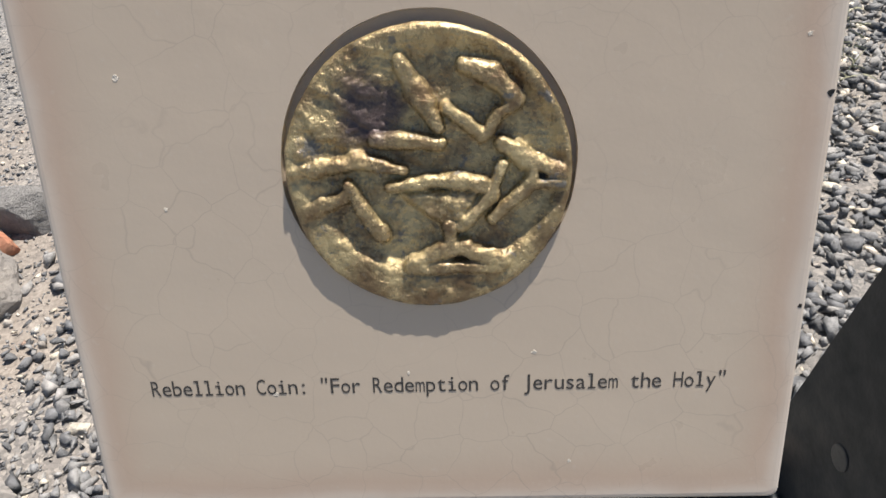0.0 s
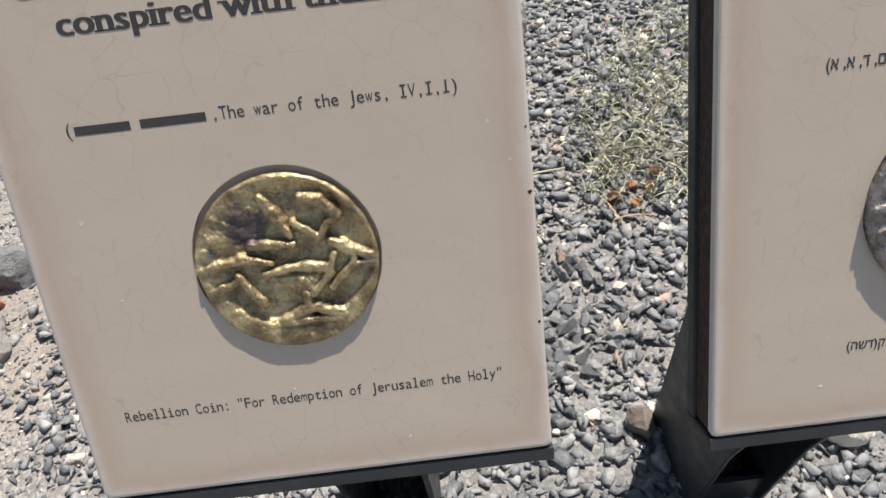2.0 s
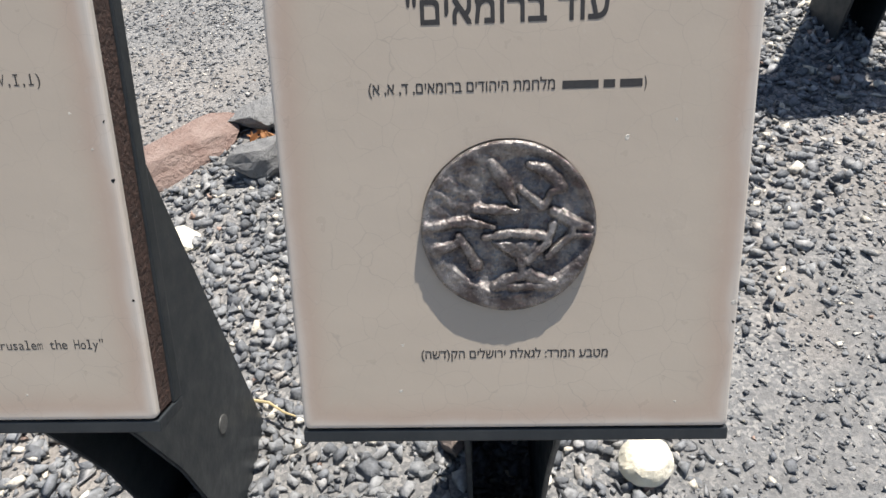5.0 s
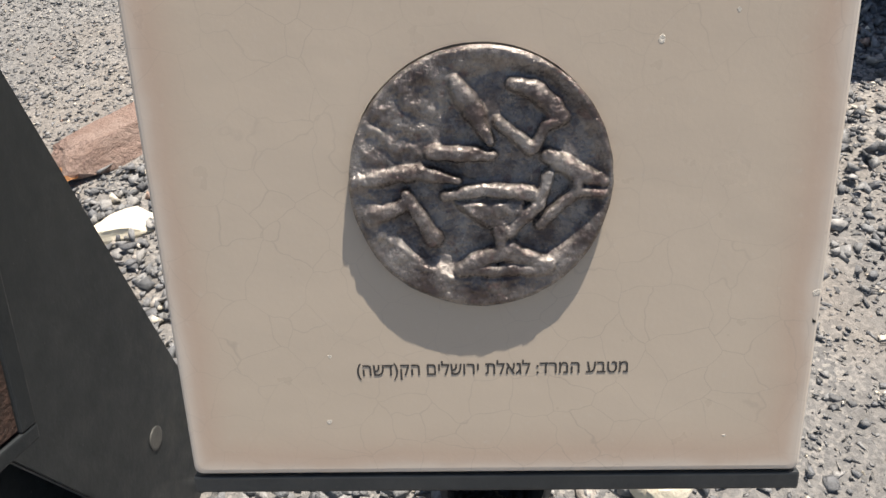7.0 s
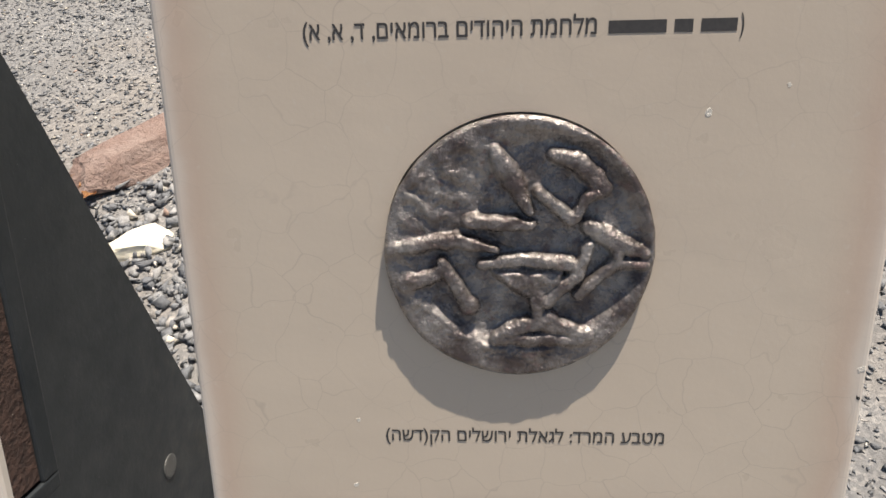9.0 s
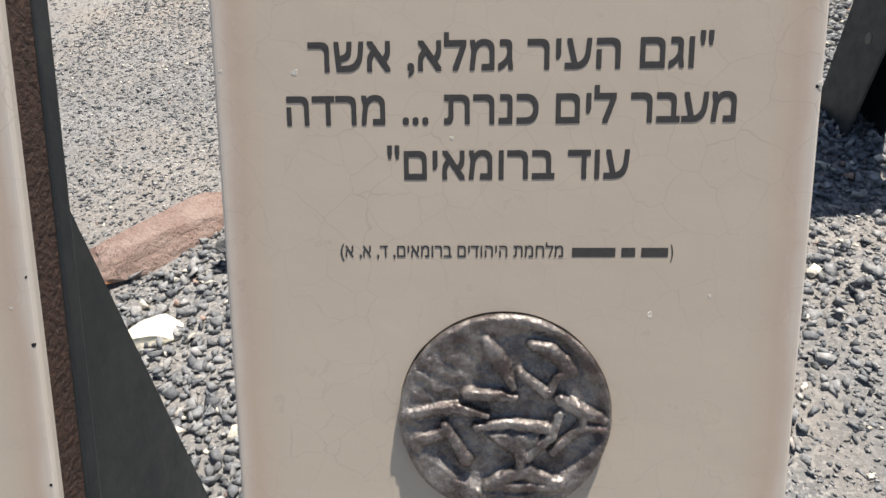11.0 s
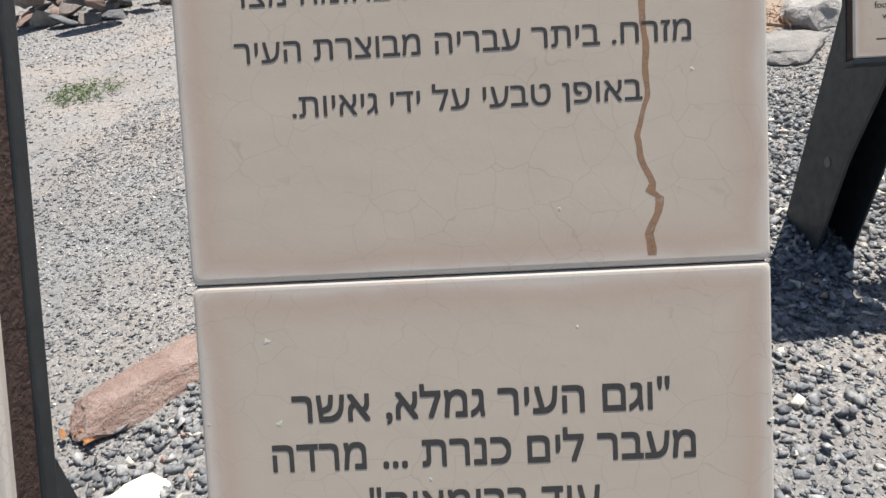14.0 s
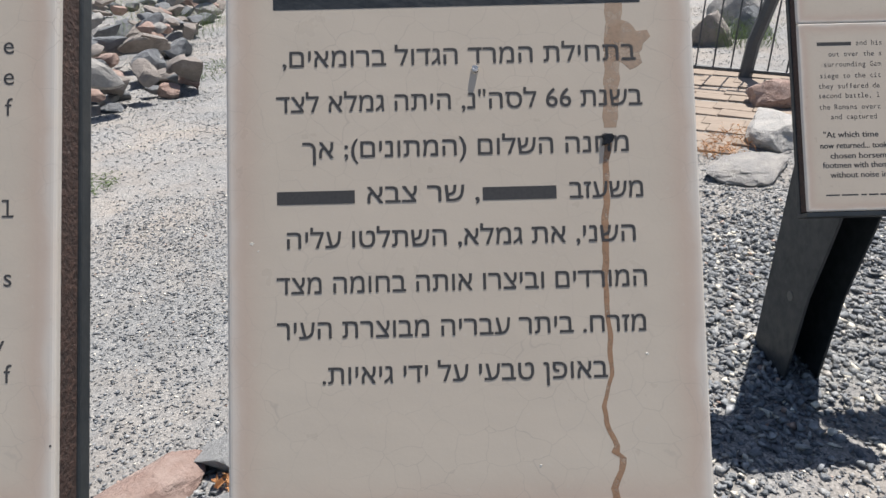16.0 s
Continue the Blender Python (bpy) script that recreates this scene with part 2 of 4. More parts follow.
def box(x0, x1, y0, y1, z0, z1, bevel=0.0):
    bm = bmesh.new()
    bmesh.ops.create_cube(bm, size=1, matrix=Matrix.Translation(((x0 + x1) / 2, (y0 + y1) / 2, (z0 + z1) / 2)) @ Matrix.Diagonal((x1 - x0, y1 - y0, z1 - z0, 1)))
    if bevel:
        bmesh.ops.bevel(bm, geom=bm.edges[:], offset=bevel, segments=2, affect="EDGES", profile=0.6)
    return bm


def prism(profile, x0, x1, bevel=0.0):
    """A flat plate: a profile of (y, z) corners from x0 to x1."""
    bm = bmesh.new()
    rings = [[bm.verts.new((x, y, z)) for y, z in profile] for x in (x0, x1)]
    bm.faces.new(rings[0])
    bm.faces.new(rings[1][::-1])
    for i in range(len(profile)):
        j = (i + 1) % len(profile)
        bm.faces.new((rings[0][j], rings[0][i], rings[1][i], rings[1][j]))
    bmesh.ops.recalc_face_normals(bm, faces=bm.faces)
    if bevel:
        bmesh.ops.bevel(bm, geom=bm.edges[:], offset=bevel, segments=2, affect="EDGES")
    return bm


def tube(points, radius, sides=7, taper=1.0):
    bm = bmesh.new()
    rings = []
    pts = [Vector(p) for p in points]
    for i, p in enumerate(pts):
        d = (pts[min(i + 1, len(pts) - 1)] - pts[max(i - 1, 0)]).normalized()
        a = d.orthogonal().normalized()
        b = d.cross(a)
        r = radius * (1 + (taper - 1) * i / max(1, len(pts) - 1))
        rings.append([bm.verts.new(p + r * (math.cos(2 * math.pi * k / sides) * a + math.sin(2 * math.pi * k / sides) * b)) for k in range(sides)])
    for a, b in zip(rings, rings[1:]):
        for k in range(sides):
            bm.faces.new((a[k], a[(k + 1) % sides], b[(k + 1) % sides], b[k]))
    bm.faces.new(rings[0][::-1])
    bm.faces.new(rings[-1])
    bmesh.ops.recalc_face_normals(bm, faces=bm.faces)
    return bm


def disc(x, z, r, y0, y1, sides=20, rough=0.0):
    """A short round pin or plate whose axis is y."""
    bm = bmesh.new()
    rr = [r * (1 + rough * random.uniform(-1, 1)) for _ in range(sides)]
    rings = [[bm.verts.new((x + s * rr[k] * math.cos(2 * math.pi * k / sides), y, z + s * rr[k] * math.sin(2 * math.pi * k / sides))) for k in range(sides)] for y, s in ((y1, 1), (y0 + (y1 - y0) * 0.3, 1), (y0, 0.86))]
    for a, b in zip(rings, rings[1:]):
        for k in range(sides):
            bm.faces.new((a[k], a[(k + 1) % sides], b[(k + 1) % sides], b[k]))
    bm.faces.new(rings[0])
    bm.faces.new(rings[-1])
    bmesh.ops.recalc_face_normals(bm, faces=bm.faces)
    return bm


# ---- ground ----
def ground_z(x, y):
    """The lie of the land: a slight rise towards +x, levelling off, and a bank beyond the path."""
    z = 0.059 * 3.0 * math.tanh(x / 3.0)
    z += 0.012 * noise.noise((x * 1.3, y * 1.3, 0)) * min(1.0, max(0.0, (y - 0.6)))
    return z


def axis_steps(near, far, fine, coarse):
    out, v = [], 0.0
    while v < far:
        out.append(v)
        v += fine if v < near else max(fine, coarse * (v - near + 1))
    return out + [far]


gx = axis_steps(2.4, 900, 0.06, 0.22)
xs = [-v for v in gx[:0:-1]] + gx
ys = [-v for v in axis_steps(0.8, 900, 0.12, 0.3)[:0:-1]] + axis_steps(5.0, 900, 0.06, 0.22)
bm = bmesh.new()
grid = [[bm.verts.new((x, y, ground_z(x, y))) for y in ys] for x in xs]
for i in range(len(xs) - 1):
    for j in range(len(ys) - 1):
        bm.faces.new((grid[i][j], grid[i + 1][j], grid[i + 1][j + 1], grid[i][j + 1]))
ground = lone("ground", bm, EARTH, Matrix(), "dusty pale earth strewn with grey basalt gravel", "ground", kind="structure", smooth=True)


# ---- signs ----
SLANT = math.tan(radians(LEAN))


def into_panel(y, z):
    """An upright offset (y, z) from the panel's lower corner in the leaning panel's own axes."""
    c, s = math.cos(radians(LEAN)), math.sin(radians(LEAN))
    return c * y - s * z, s * y + c * z


def rounded(x0, x1, z0, z1, r, n=4):
    pts = []
    for cx, cz, a0 in ((x1 - r, z1 - r, 0), (x0 + r, z1 - r, 90), (x0 + r, z0 + r, 180), (x1 - r, z0 + r, 270)):
        for k in range(n + 1):
            a = radians(a0 + 90 * k / n)
            pts.append((cx + r * math.cos(a), cz + r * math.sin(a)))
    return pts


def tile_mesh(w, h, thick, hole=None):
    """A glazed slab with softly rounded edges and, where a coin sits in it, a round opening."""
    bm = bmesh.new()
    levels = ((0.0, thick), (0.0, 0.0022), (0.0006, 0.0009), (0.0018, 0.0002), (0.0032, 0.0))
    rings = [[bm.verts.new((x, y, z)) for x, z in rounded(i, w - i, i, h - i, 0.004)] for i, y in levels]
    n = len(rings[0])
    for a, b in zip(rings, rings[1:]):
        for k in range(n):
            bm.faces.new((a[k], a[(k + 1) % n], b[(k + 1) % n], b[k]))
    bm.faces.new(rings[0])
    if hole:
        cx, cz, r = hole
        m = 72
        wob = [r * (1 + 0.012 * noise.noise((3 * math.cos(2 * math.pi * k / m), 3 * math.sin(2 * math.pi * k / m), 4.2))) for k in range(m)]
        ring = [bm.verts.new((cx + wob[k] * math.cos(2 * math.pi * k / m), 0, cz + wob[k] * math.sin(2 * math.pi * k / m))) for k in range(m)]
        deep = [bm.verts.new((v.co.x, thick * 0.8, v.co.z)) for v in ring]
        for k in range(m):
            bm.faces.new((ring[k], ring[(k + 1) % m], deep[(k + 1) % m], deep[k]))
        bm.faces.new(deep)
        edges = [bm.edges.get((rings[-1][k], rings[-1][(k + 1) % n])) for k in range(n)]
        edges += [bm.edges.get((ring[k], ring[(k + 1) % m])) for k in range(m)]
        bmesh.ops.triangle_fill(bm, edges=edges, use_beauty=True, use_dissolve=False, normal=(0, -1, 0))
    else:
        bm.faces.new(rings[-1])
    bmesh.ops.recalc_face_normals(bm, faces=bm.faces)
    return bm


def set_of(links):
    return {(min(a, b), max(a, b)) for a, b in links}


def winds(runs, p):
    """Whether the closed outlines wind round p."""
    turns = 0
    for run in runs:
        for a, b in zip(run, run[1:] + run[:1]):
            if (a.y <= p.y) != (b.y <= p.y):
                side = (b.x - a.x) * (p.y - a.y) - (p.x - a.x) * (b.y - a.y)
                if a.y <= p.y and side > 0:
                    turns += 1
                elif a.y > p.y and side < 0:
                    turns -= 1
    return turns != 0


def font_mesh(body, bold):
    """Vertices and faces of a line of writing in the built-in font, filled from its outlines."""
    cu = bpy.data.curves.new("writing", "FONT")
    cu.body, cu.offset, cu.resolution_u, cu.fill_mode = body, bold, 3, "NONE"
    ob = bpy.data.objects.new("writing", cu)
    me = ob.to_mesh()
    points = [Vector(v.co[:2]) for v in me.vertices]
    links = [tuple(e.vertices) for e in me.edges]
    ob.to_mesh_clear()
    bpy.data.objects.remove(ob)
    bpy.data.curves.remove(cu)
    verts, _, faces, *_ = geometry.delaunay_2d_cdt(points, links, [], 0, 1e-6)
    # outlines run in index order: a triangle is ink where they wind round it
    runs, first, pairs = [], 0, set_of(links)
    for k in range(1, len(points) + 1):
        if k == len(points) or (k - 1, k) not in pairs:
            runs.append(points[first:k])
            first = k
    kept = [tuple(f) for f in faces if winds(runs, sum((verts[k] for k in f), Vector((0, 0))) / 3)]
    return [(v.x, v.y) for v in verts], kept


def stem_ends(verts, faces, bold):
    """Where upright stems end square: x0, x1, height and which way the serif points."""
    ends, edges = [], collections.Counter()
    for f in faces:
        for i, j in zip(f, f[1:] + f[:1]):
            edges[min(i, j), max(i, j)] += 1
    for (i, j), n in edges.items():
        (xa, ya), (xb, yb) = verts[i], verts[j]
        wide = abs(xa - xb)
        if n == 1 and abs(ya - yb) < 0.003 and 0.07 < wide < 0.115 + 2 * bold:
            if abs(ya + bold) < 0.006:
                ends.append((min(xa, xb), max(xa, xb), ya, 1))
            elif min(abs(ya - bold - 0.449), abs(ya - bold - 0.682)) < 0.006:
                ends.append((min(xa, xb), max(xa, xb), ya, -1))
    return ends


MIRRORED = str.maketrans("()", ")(")


def right_to_left(text):
    """The order in which a right-to-left line is drawn; runs of digits keep theirs."""
    out, digits = [], ""
    for ch in text.translate(MIRRORED):
        if ch.isdigit():
            digits += ch
        else:
            if digits:
                out.append(digits)
                digits = ""
            out.append(ch)
    return "".join(reversed(out + [digits]))


def bar(bm, x0, x1, z0, z1, y):
    bm.faces.new([bm.verts.new(p) for p in ((x0, y, z0), (x1, y, z0), (x1, y, z1), (x0, y, z1))])


def lettering(parent, text, x0, x1, z, em, bold=0.0, fixed=False, rtl=False, y=-0.00013, material=None, bars=(), spread=None, serif=False):
    """One line of writing from x0 to x1 on the baseline z. bars: stretches (x0, x1) of the line that are plain bars; their letters are blanks in text. spread: how far strokes are widened across and along."""
    bm = bmesh.new()
    if fixed:
        step = (x1 - x0) / len(text)
        for i, ch in enumerate(text):
            if ch == " ":
                continue
            verts, faces = font_mesh(ch, bold)
            lo, hi = min(v[0] for v in verts), max(v[0] for v in verts)
            s = min(em, step * 0.86 / max(1e-6, hi - lo))
            c = x0 + (i + 0.5) * step
            vs = [bm.verts.new((c + (vx - (lo + hi) / 2) * s, y, z + vy * em)) for vx, vy in verts]
            for f in faces:
                bm.faces.new([vs[k] for k in f])
            if ch in "ilI1":
                # typewriter letters stand on a bar
                bar(bm, c - step * 0.34, c + step * 0.36, z, z + em * 0.075, y - 0.00002)
                top = 0.449 if ch == "i" else 0.682
                if ch != "1":
                    bar(bm, c - step * 0.34, c + (step * 0.34 if ch == "I" else 0.0), z + em * (top - 0.075), z + em * top, y - 0.00004)
    else:
        verts, faces = font_mesh(right_to_left(text) if rtl else text, bold)
        if serif:
            for a, b, h, way in stem_ends(verts, faces, bold):
                n, t = len(verts), 0.05
                p, q = (a - 0.075, b + 0.075) if way > 0 else (a - 0.085, a + 0.02)
                verts += [(p, h), (q, h), (q, h + way * t), (p, h + way * t)]
                faces.append((n, n + 1, n + 2, n + 3))
        lo, hi = min(v[0] for v in verts), max(v[0] for v in verts)
        # heavier type: the line is laid again beside itself, a hair above
        across, along = spread or (max(0.0, bold - 0.008) * 0.034,) * 2
        s = (x1 - x0 - 2 * across) / (hi - lo)
        shifts = ((0, 0), (-1, 0), (1, 0)) if not rtl else ((0, 0), (-1, -0.6), (1, -0.6), (-1, 0.6), (1, 0.6))
        for k, (dx, dz) in enumerate(shifts):
            vs = [bm.verts.new((x0 + across * (1 + dx) + (vx - lo) * s, y - 0.00002 * k, z + along * dz + vy * em)) for vx, vy in verts]
            for f in faces:
                bm.faces.new([vs[i] for i in f])
    for a, b in bars:
        bar(bm, a, b, z, z + em * 0.48, y)
    bmesh.ops.recalc_face_normals(bm, faces=bm.faces)
    return part("lettering", bm, material or INK, parent)


# raised strokes of the coin's face, in hundredths of its radius: x0, z0, w0, x1, z1, w1 with half widths w
STROKES = [
    (-17, 76, 6, -6, 55, 9), (-6, 55, 9, 8, 30, 5), (-36, 23, 6, -12, 22, 7), (-12, 22, 7, 9, 20, 5),
    (-96, 2, 6, -46, 9, 7), (-46, 9, 7, -17, 2, 4), (-57, -8, 5, -48, -24, 6), (-48, -24, 6, -36, -43, 8),
    (-86, -26, 8, -61, -17, 6), (-61, -17, 6, -55, -9, 4), (26, 71, 6, 44, 65, 9), (44, 65, 9, 61, 47, 7),
    (61, 46, 6, 49, 40, 5), (49, 40, 5, 42, 27, 5), (14, 44, 5, 38, 25, 6), (52, 18, 7, 73, 5, 8),
    (73, 5, 8, 92, -2, 6), (74, 4, 6, 73, -8, 5), (93, -10, 4, 72, -9, 6), (72, -9, 6, 45, -34, 5),
    (-27, -10, 5, 2, -6, 6), (2, -6, 6, 38, -9, 7), (52, 5, 5, 44, -18, 6), (44, -18, 6, 22, -39, 6), (14, -38, 7, 15, -56, 6),
    (-16, -68, 5, 5, -58, 8), (5, -58, 8, 24, -55, 9), (24, -57, 8, 52, -66, 7), (-16, -70, 6, 50, -70, 6),
]
BOWL = [(-24, -12), (36, -12), (34, -26), (20, -38), (10, -40), (-4, -32), (-16, -22)]


def coin(name, radius, base, material, parent_matrix, label, seed):
    """A cast coin: a sunk field, an uneven raised border, blunt letters and a footed cup. base: how far the field lies proud of the tile."""
    nr, na = 120, 380
    ang = np.arange(na) * 2 * np.pi / na
    rad = (np.arange(1, nr + 1) / nr) ** 0.85
    u, v = np.outer(rad, np.cos(ang)), np.outer(rad, np.sin(ang))

    def field(scale, z, depth=1):
        return np.array([noise.fractal((a * scale, b * scale, z), 0.8, 2.1, depth) for a, b in zip(u.ravel(), v.ravel())]).reshape(u.shape)

    slow, mid, fine = field(2.6, seed), field(7.0, seed + 3, 2), field(19.0, seed + 9, 2)
    # letters and cup: blunt ridges of uneven width
    raised = np.zeros_like(u)
    for x0, z0, w0, x1, z1, w1 in STROKES:
        x0, z0, w0, x1, z1, w1 = (k / 100 for k in (x0, z0, w0, x1, z1, w1))
        dx, dz = x1 - x0, z1 - z0
        k = np.clip(((u - x0) * dx + (v - z0) * dz) / (dx * dx + dz * dz), 0, 1)
        d = np.hypot(u - x0 - k * dx, v - z0 - k * dz) / ((w0 + (w1 - w0) * k) * (1.0 + 0.30 * mid))
        raised = np.maximum(raised, np.sqrt(np.clip(1 - d ** 3.2, 0, 1)) * (1.08 + 0.2 * slow))
    inside = np.full(u.shape, 9.0)
    for (xa, za), (xb, zb) in zip(BOWL, BOWL[1:] + BOWL[:1]):
        n = math.hypot(xb - xa, zb - za)
        inside = np.minimum(inside, ((zb - za) * (u - xa / 100) - (xb - xa) * (v - za / 100)) / n)
    raised = np.maximum(raised, np.clip(inside / 0.05, 0, 1) ** 0.5 * (0.98 + 0.25 * mid))
    # border: broad and sloping on the upper left, narrow elsewhere
    a = np.arctan2(v, u)
    r = np.hypot(u, v) + 0.05 * slow
    left = np.clip(np.cos(a - radians(148)), 0, 1) ** 2.6
    low = np.clip(np.cos(a + radians(100)), 0, 1)
    start = 0.85 - 0.50 * left - 0.19 * low
    t = np.clip((r - start) / (0.13 + 0.50 * left), 0, 1)
    border = t * t * (3 - 2 * t) * 0.80
    ripple = 0.16 * np.sin(26 * (u * 0.75 + v) + 4 * slow + 3 * mid) * left * (1 - raised)
    h = np.maximum(raised * 1.0, border) * 0.0046 + (ripple + 0.17 * mid + 0.10 * fine) * 0.0041 * (0.40 + 0.8 * np.maximum(border, 0.3 * raised)) * (1 - 0.6 * np.clip((rad[:, None] - 0.88) / 0.08, 0, 1))
    # the coin's own edge is rounded off and dented
    s = rad[:, None]
    h -= np.clip((s - 0.955) / 0.045, 0, 1) ** 2.2 * (0.0016 + 0.0006 * mid)
    edge = radius * np.array([1 + 0.012 * noise.noise((2 * math.cos(x), 2 * math.sin(x), seed)) + 0.004 * noise.noise((9 * math.cos(x), 9 * math.sin(x), seed)) for x in ang])
    bm = bmesh.new()
    centre = bm.verts.new((0, -base, 0))
    rings = [[bm.verts.new((u[i, k] * edge[k], -base - h[i, k], v[i, k] * edge[k])) for k in range(na)] for i in range(nr)]
    rings.append([bm.verts.new((u[-1, k] * edge[k] * 0.995, 0.0044, v[-1, k] * edge[k] * 0.995)) for k in range(na)])
    for k in range(na):
        bm.faces.new((centre, rings[0][k], rings[0][(k + 1) % na]))
    for p, q in zip(rings, rings[1:]):
        for k in range(na):
            bm.faces.new((p[k], q[k], q[(k + 1) % na], p[(k + 1) % na]))
    bmesh.ops.recalc_face_normals(bm, faces=bm.faces)
    return lone(name, bm, material, parent_matrix, label, "coin relief", smooth=True)


TW, TH, SEAM = 0.30, 0.4013, 0.4019


def ribbon(parent, name, points, y, material, label=""):
    """A thin run down the glaze: points are x, z, width."""
    bm = bmesh.new()
    rows = []
    for (x0, z0, w0), (x1, z1, w1) in zip(points, points[1:]):
        n = max(2, int(abs(z1 - z0) / 0.003))
        for i in range(n):
            t = i / n
            x, z, w = x0 + (x1 - x0) * t, z0 + (z1 - z0) * t, w0 + (w1 - w0) * t
            w *= 1 + 0.35 * noise.noise((x * 90, z * 130, 5.0))
            x += 0.0012 * noise.noise((3.0, z * 85, 9.0))
            rows.append((bm.verts.new((x - w / 2, y, z)), bm.verts.new((x + w / 2, y, z))))
    for a, b in zip(rows, rows[1:]):
        bm.faces.new((a[0], a[1], b[1], b[0]))
    bmesh.ops.recalc_face_normals(bm, faces=bm.faces)
    return part(name, bm, material, parent, label)


def chips(parent, spots):
    for x, z, r in spots:
        part("chip", disc(x, z, r, -0.0001, 0.0004, 9, 0.45), CHIP, parent, "small pale chip in the glaze")


def sign(origin, label, hole=None, footed=True, leg=0.0, bolt_at=(0.163, -0.305), deep=0.285):
    """A leaning display panel: two glazed tiles on a steel tray, carried by a folded steel leg. Returns the sign, its lower and upper tile."""
    top = thing("display_sign", pose(*origin, -LEAN), label, "sign", "display signs by the path")
    low = part("tile", tile_mesh(TW, TH, 0.0058, hole), TILE, top, "cream glazed ceramic tile with fine crackle")
    up = part("tile", tile_mesh(TW, TH, 0.0058), TILE, top, "cream glazed ceramic tile with fine crackle")
    up.location.z = SEAM
    part("backing", box(0.0008, TW - 0.0008, 0.006, 0.027, 0.001, SEAM + TH - 0.001, 0.001), RUST, top, "rusty brown backing board")
    part("tray", box(-0.001, TW + 0.001, 0.0272, 0.040, -0.0011, SEAM + TH + 0.004, 0.0015), PAINT, top, "dark grey painted steel tray")
    part("lip", box(-0.001, TW + 0.001, 0.0008, 0.040, -0.0110, -0.0013, 0.0014), PAINT, top, "dark grey painted steel lip")
    # the leg: two upright cheek plates, a web between them and a foot plate
    z0 = -origin[2] + ground_z(origin[0] + 0.15, origin[1] + 0.2) - 0.03
    back = 0.0405 / math.cos(radians(LEAN))
    outline = [(0.105, z0), (deep - 0.010, z0), (deep, 0.30), (deep, (deep - back) / SLANT), (0.03 + back, 0.03 / SLANT), (0.052, -0.03), (0.062, -0.10), (0.092, -0.27)]
    profile = [into_panel(y, z) for y, z in outline]
    for x in (0.1100 + leg, 0.1960 + leg):
        cheek = part("cheek_plate", prism(profile, x, x + 0.006, 0.0012), PAINT, top, "dark grey steel side plate of the leg")
        by, bz = into_panel(*bolt_at)
        bm = disc(0, 0, 0.0130, -0.0018, 0.0, 22)
        side = -1 if x < 0.15 + leg else 1
        bmesh.ops.transform(bm, matrix=Matrix.Translation((x + (0.006 if side > 0 else 0.0), by, bz)) @ Matrix.Rotation(radians(90 * side), 4, "Z"), verts=bm.verts)
        part("bolt", bm, BOLT, cheek, "weathered round bolt head")
    web = [into_panel(y, z) for y, z in ((deep - 0.023, z0), (deep - 0.017, z0), (deep - 0.017, 0.02), (deep - 0.023, 0.02))]
    part("web", prism(web, 0.1162 + leg, 0.1958 + leg), PAINT, top, "dark grey steel web of the leg")
    foot = [into_panel(y, z) for y, z in ((0.108, z0), (0.114, z0), (0.118, z0 + 0.10), (0.112, z0 + 0.10))]
    if footed:
        part("foot_plate", prism(foot, 0.1162 + leg, 0.1958 + leg), PAINT, top, "dark grey steel foot plate")
    return top, low, up


EN_X = -0.4070
EN_UP = 0.009
_, en_low, en_up = sign((EN_X, EN_UP * math.sin(radians(LEAN)), BASE + EN_UP * math.cos(radians(LEAN))), "leaning sign with English lettering on cream glazed tiles", (-0.2566 - EN_X, 0.1618 - EN_UP, 0.0560), bolt_at=(0.188, -0.335))
_, he_low, he_up = sign((0, 0, BASE), "leaning sign with Hebrew lettering on cream glazed tiles", (0.1475, 0.1478, 0.0568), leg=0.002, deep=0.258)

# English sign, lower tile
E = -EN_X
lettering(en_low, '"Gamla also, which is a city...', E - 0.3725, E - 0.1355, 0.3410, 0.0180, 0.004, spread=(0.00075, 0), serif=True)
lettering(en_low, "on the other side of the lake,", E - 0.3705, E - 0.1354, 0.3182, 0.0180, 0.004, spread=(0.00075, 0), serif=True)
lettering(en_low, 'conspired with them..."', E - 0.3534, E - 0.1577, 0.2985, 0.0180, 0.004, spread=(0.00075, 0), serif=True)
lettering(en_low, "(                ,The war of the Jews, IV,I,1)", E - 0.3645, E - 0.1450, 0.2462, 0.0104, 0.006, True, bars=((E - 0.3590, E - 0.3280), (E - 0.3225, E - 0.2860)))
lettering(en_low, 'Rebellion Coin: "For Redemption of Jerusalem the Holy"', E - 0.3780, E - 0.1355, 0.0655, 0.0104, 0.006, True)
chips(en_low, [(E - 0.370, 0.197, 0.0011), (E - 0.359, 0.147, 0.0009), (E - 0.216, 0.083, 0.0010), (E - 0.325, 0.0655, 0.0012), (E - 0.268, 0.0745, 0.0010), (E - 0.345, 0.302, 0.0012), (E - 0.120, 0.205, 0.0009), (E - 0.131, 0.228, 0.0010), (E - 0.20, 0.03, 0.0009)])
for ob, z, r in ((en_low, 0.2224, 0.0011), (en_low, 0.1840, 0.0017), (en_low, 0.1010, 0.0013), (en_up, 0.0510, 0.0010)):
    part("edge_chip", disc(TW - 0.0022 - r * 0.4, z, r * 0.8, -0.0001, 0.0006, 9, 0.5), CAVITY, ob, "small dark chip at the tile's edge")
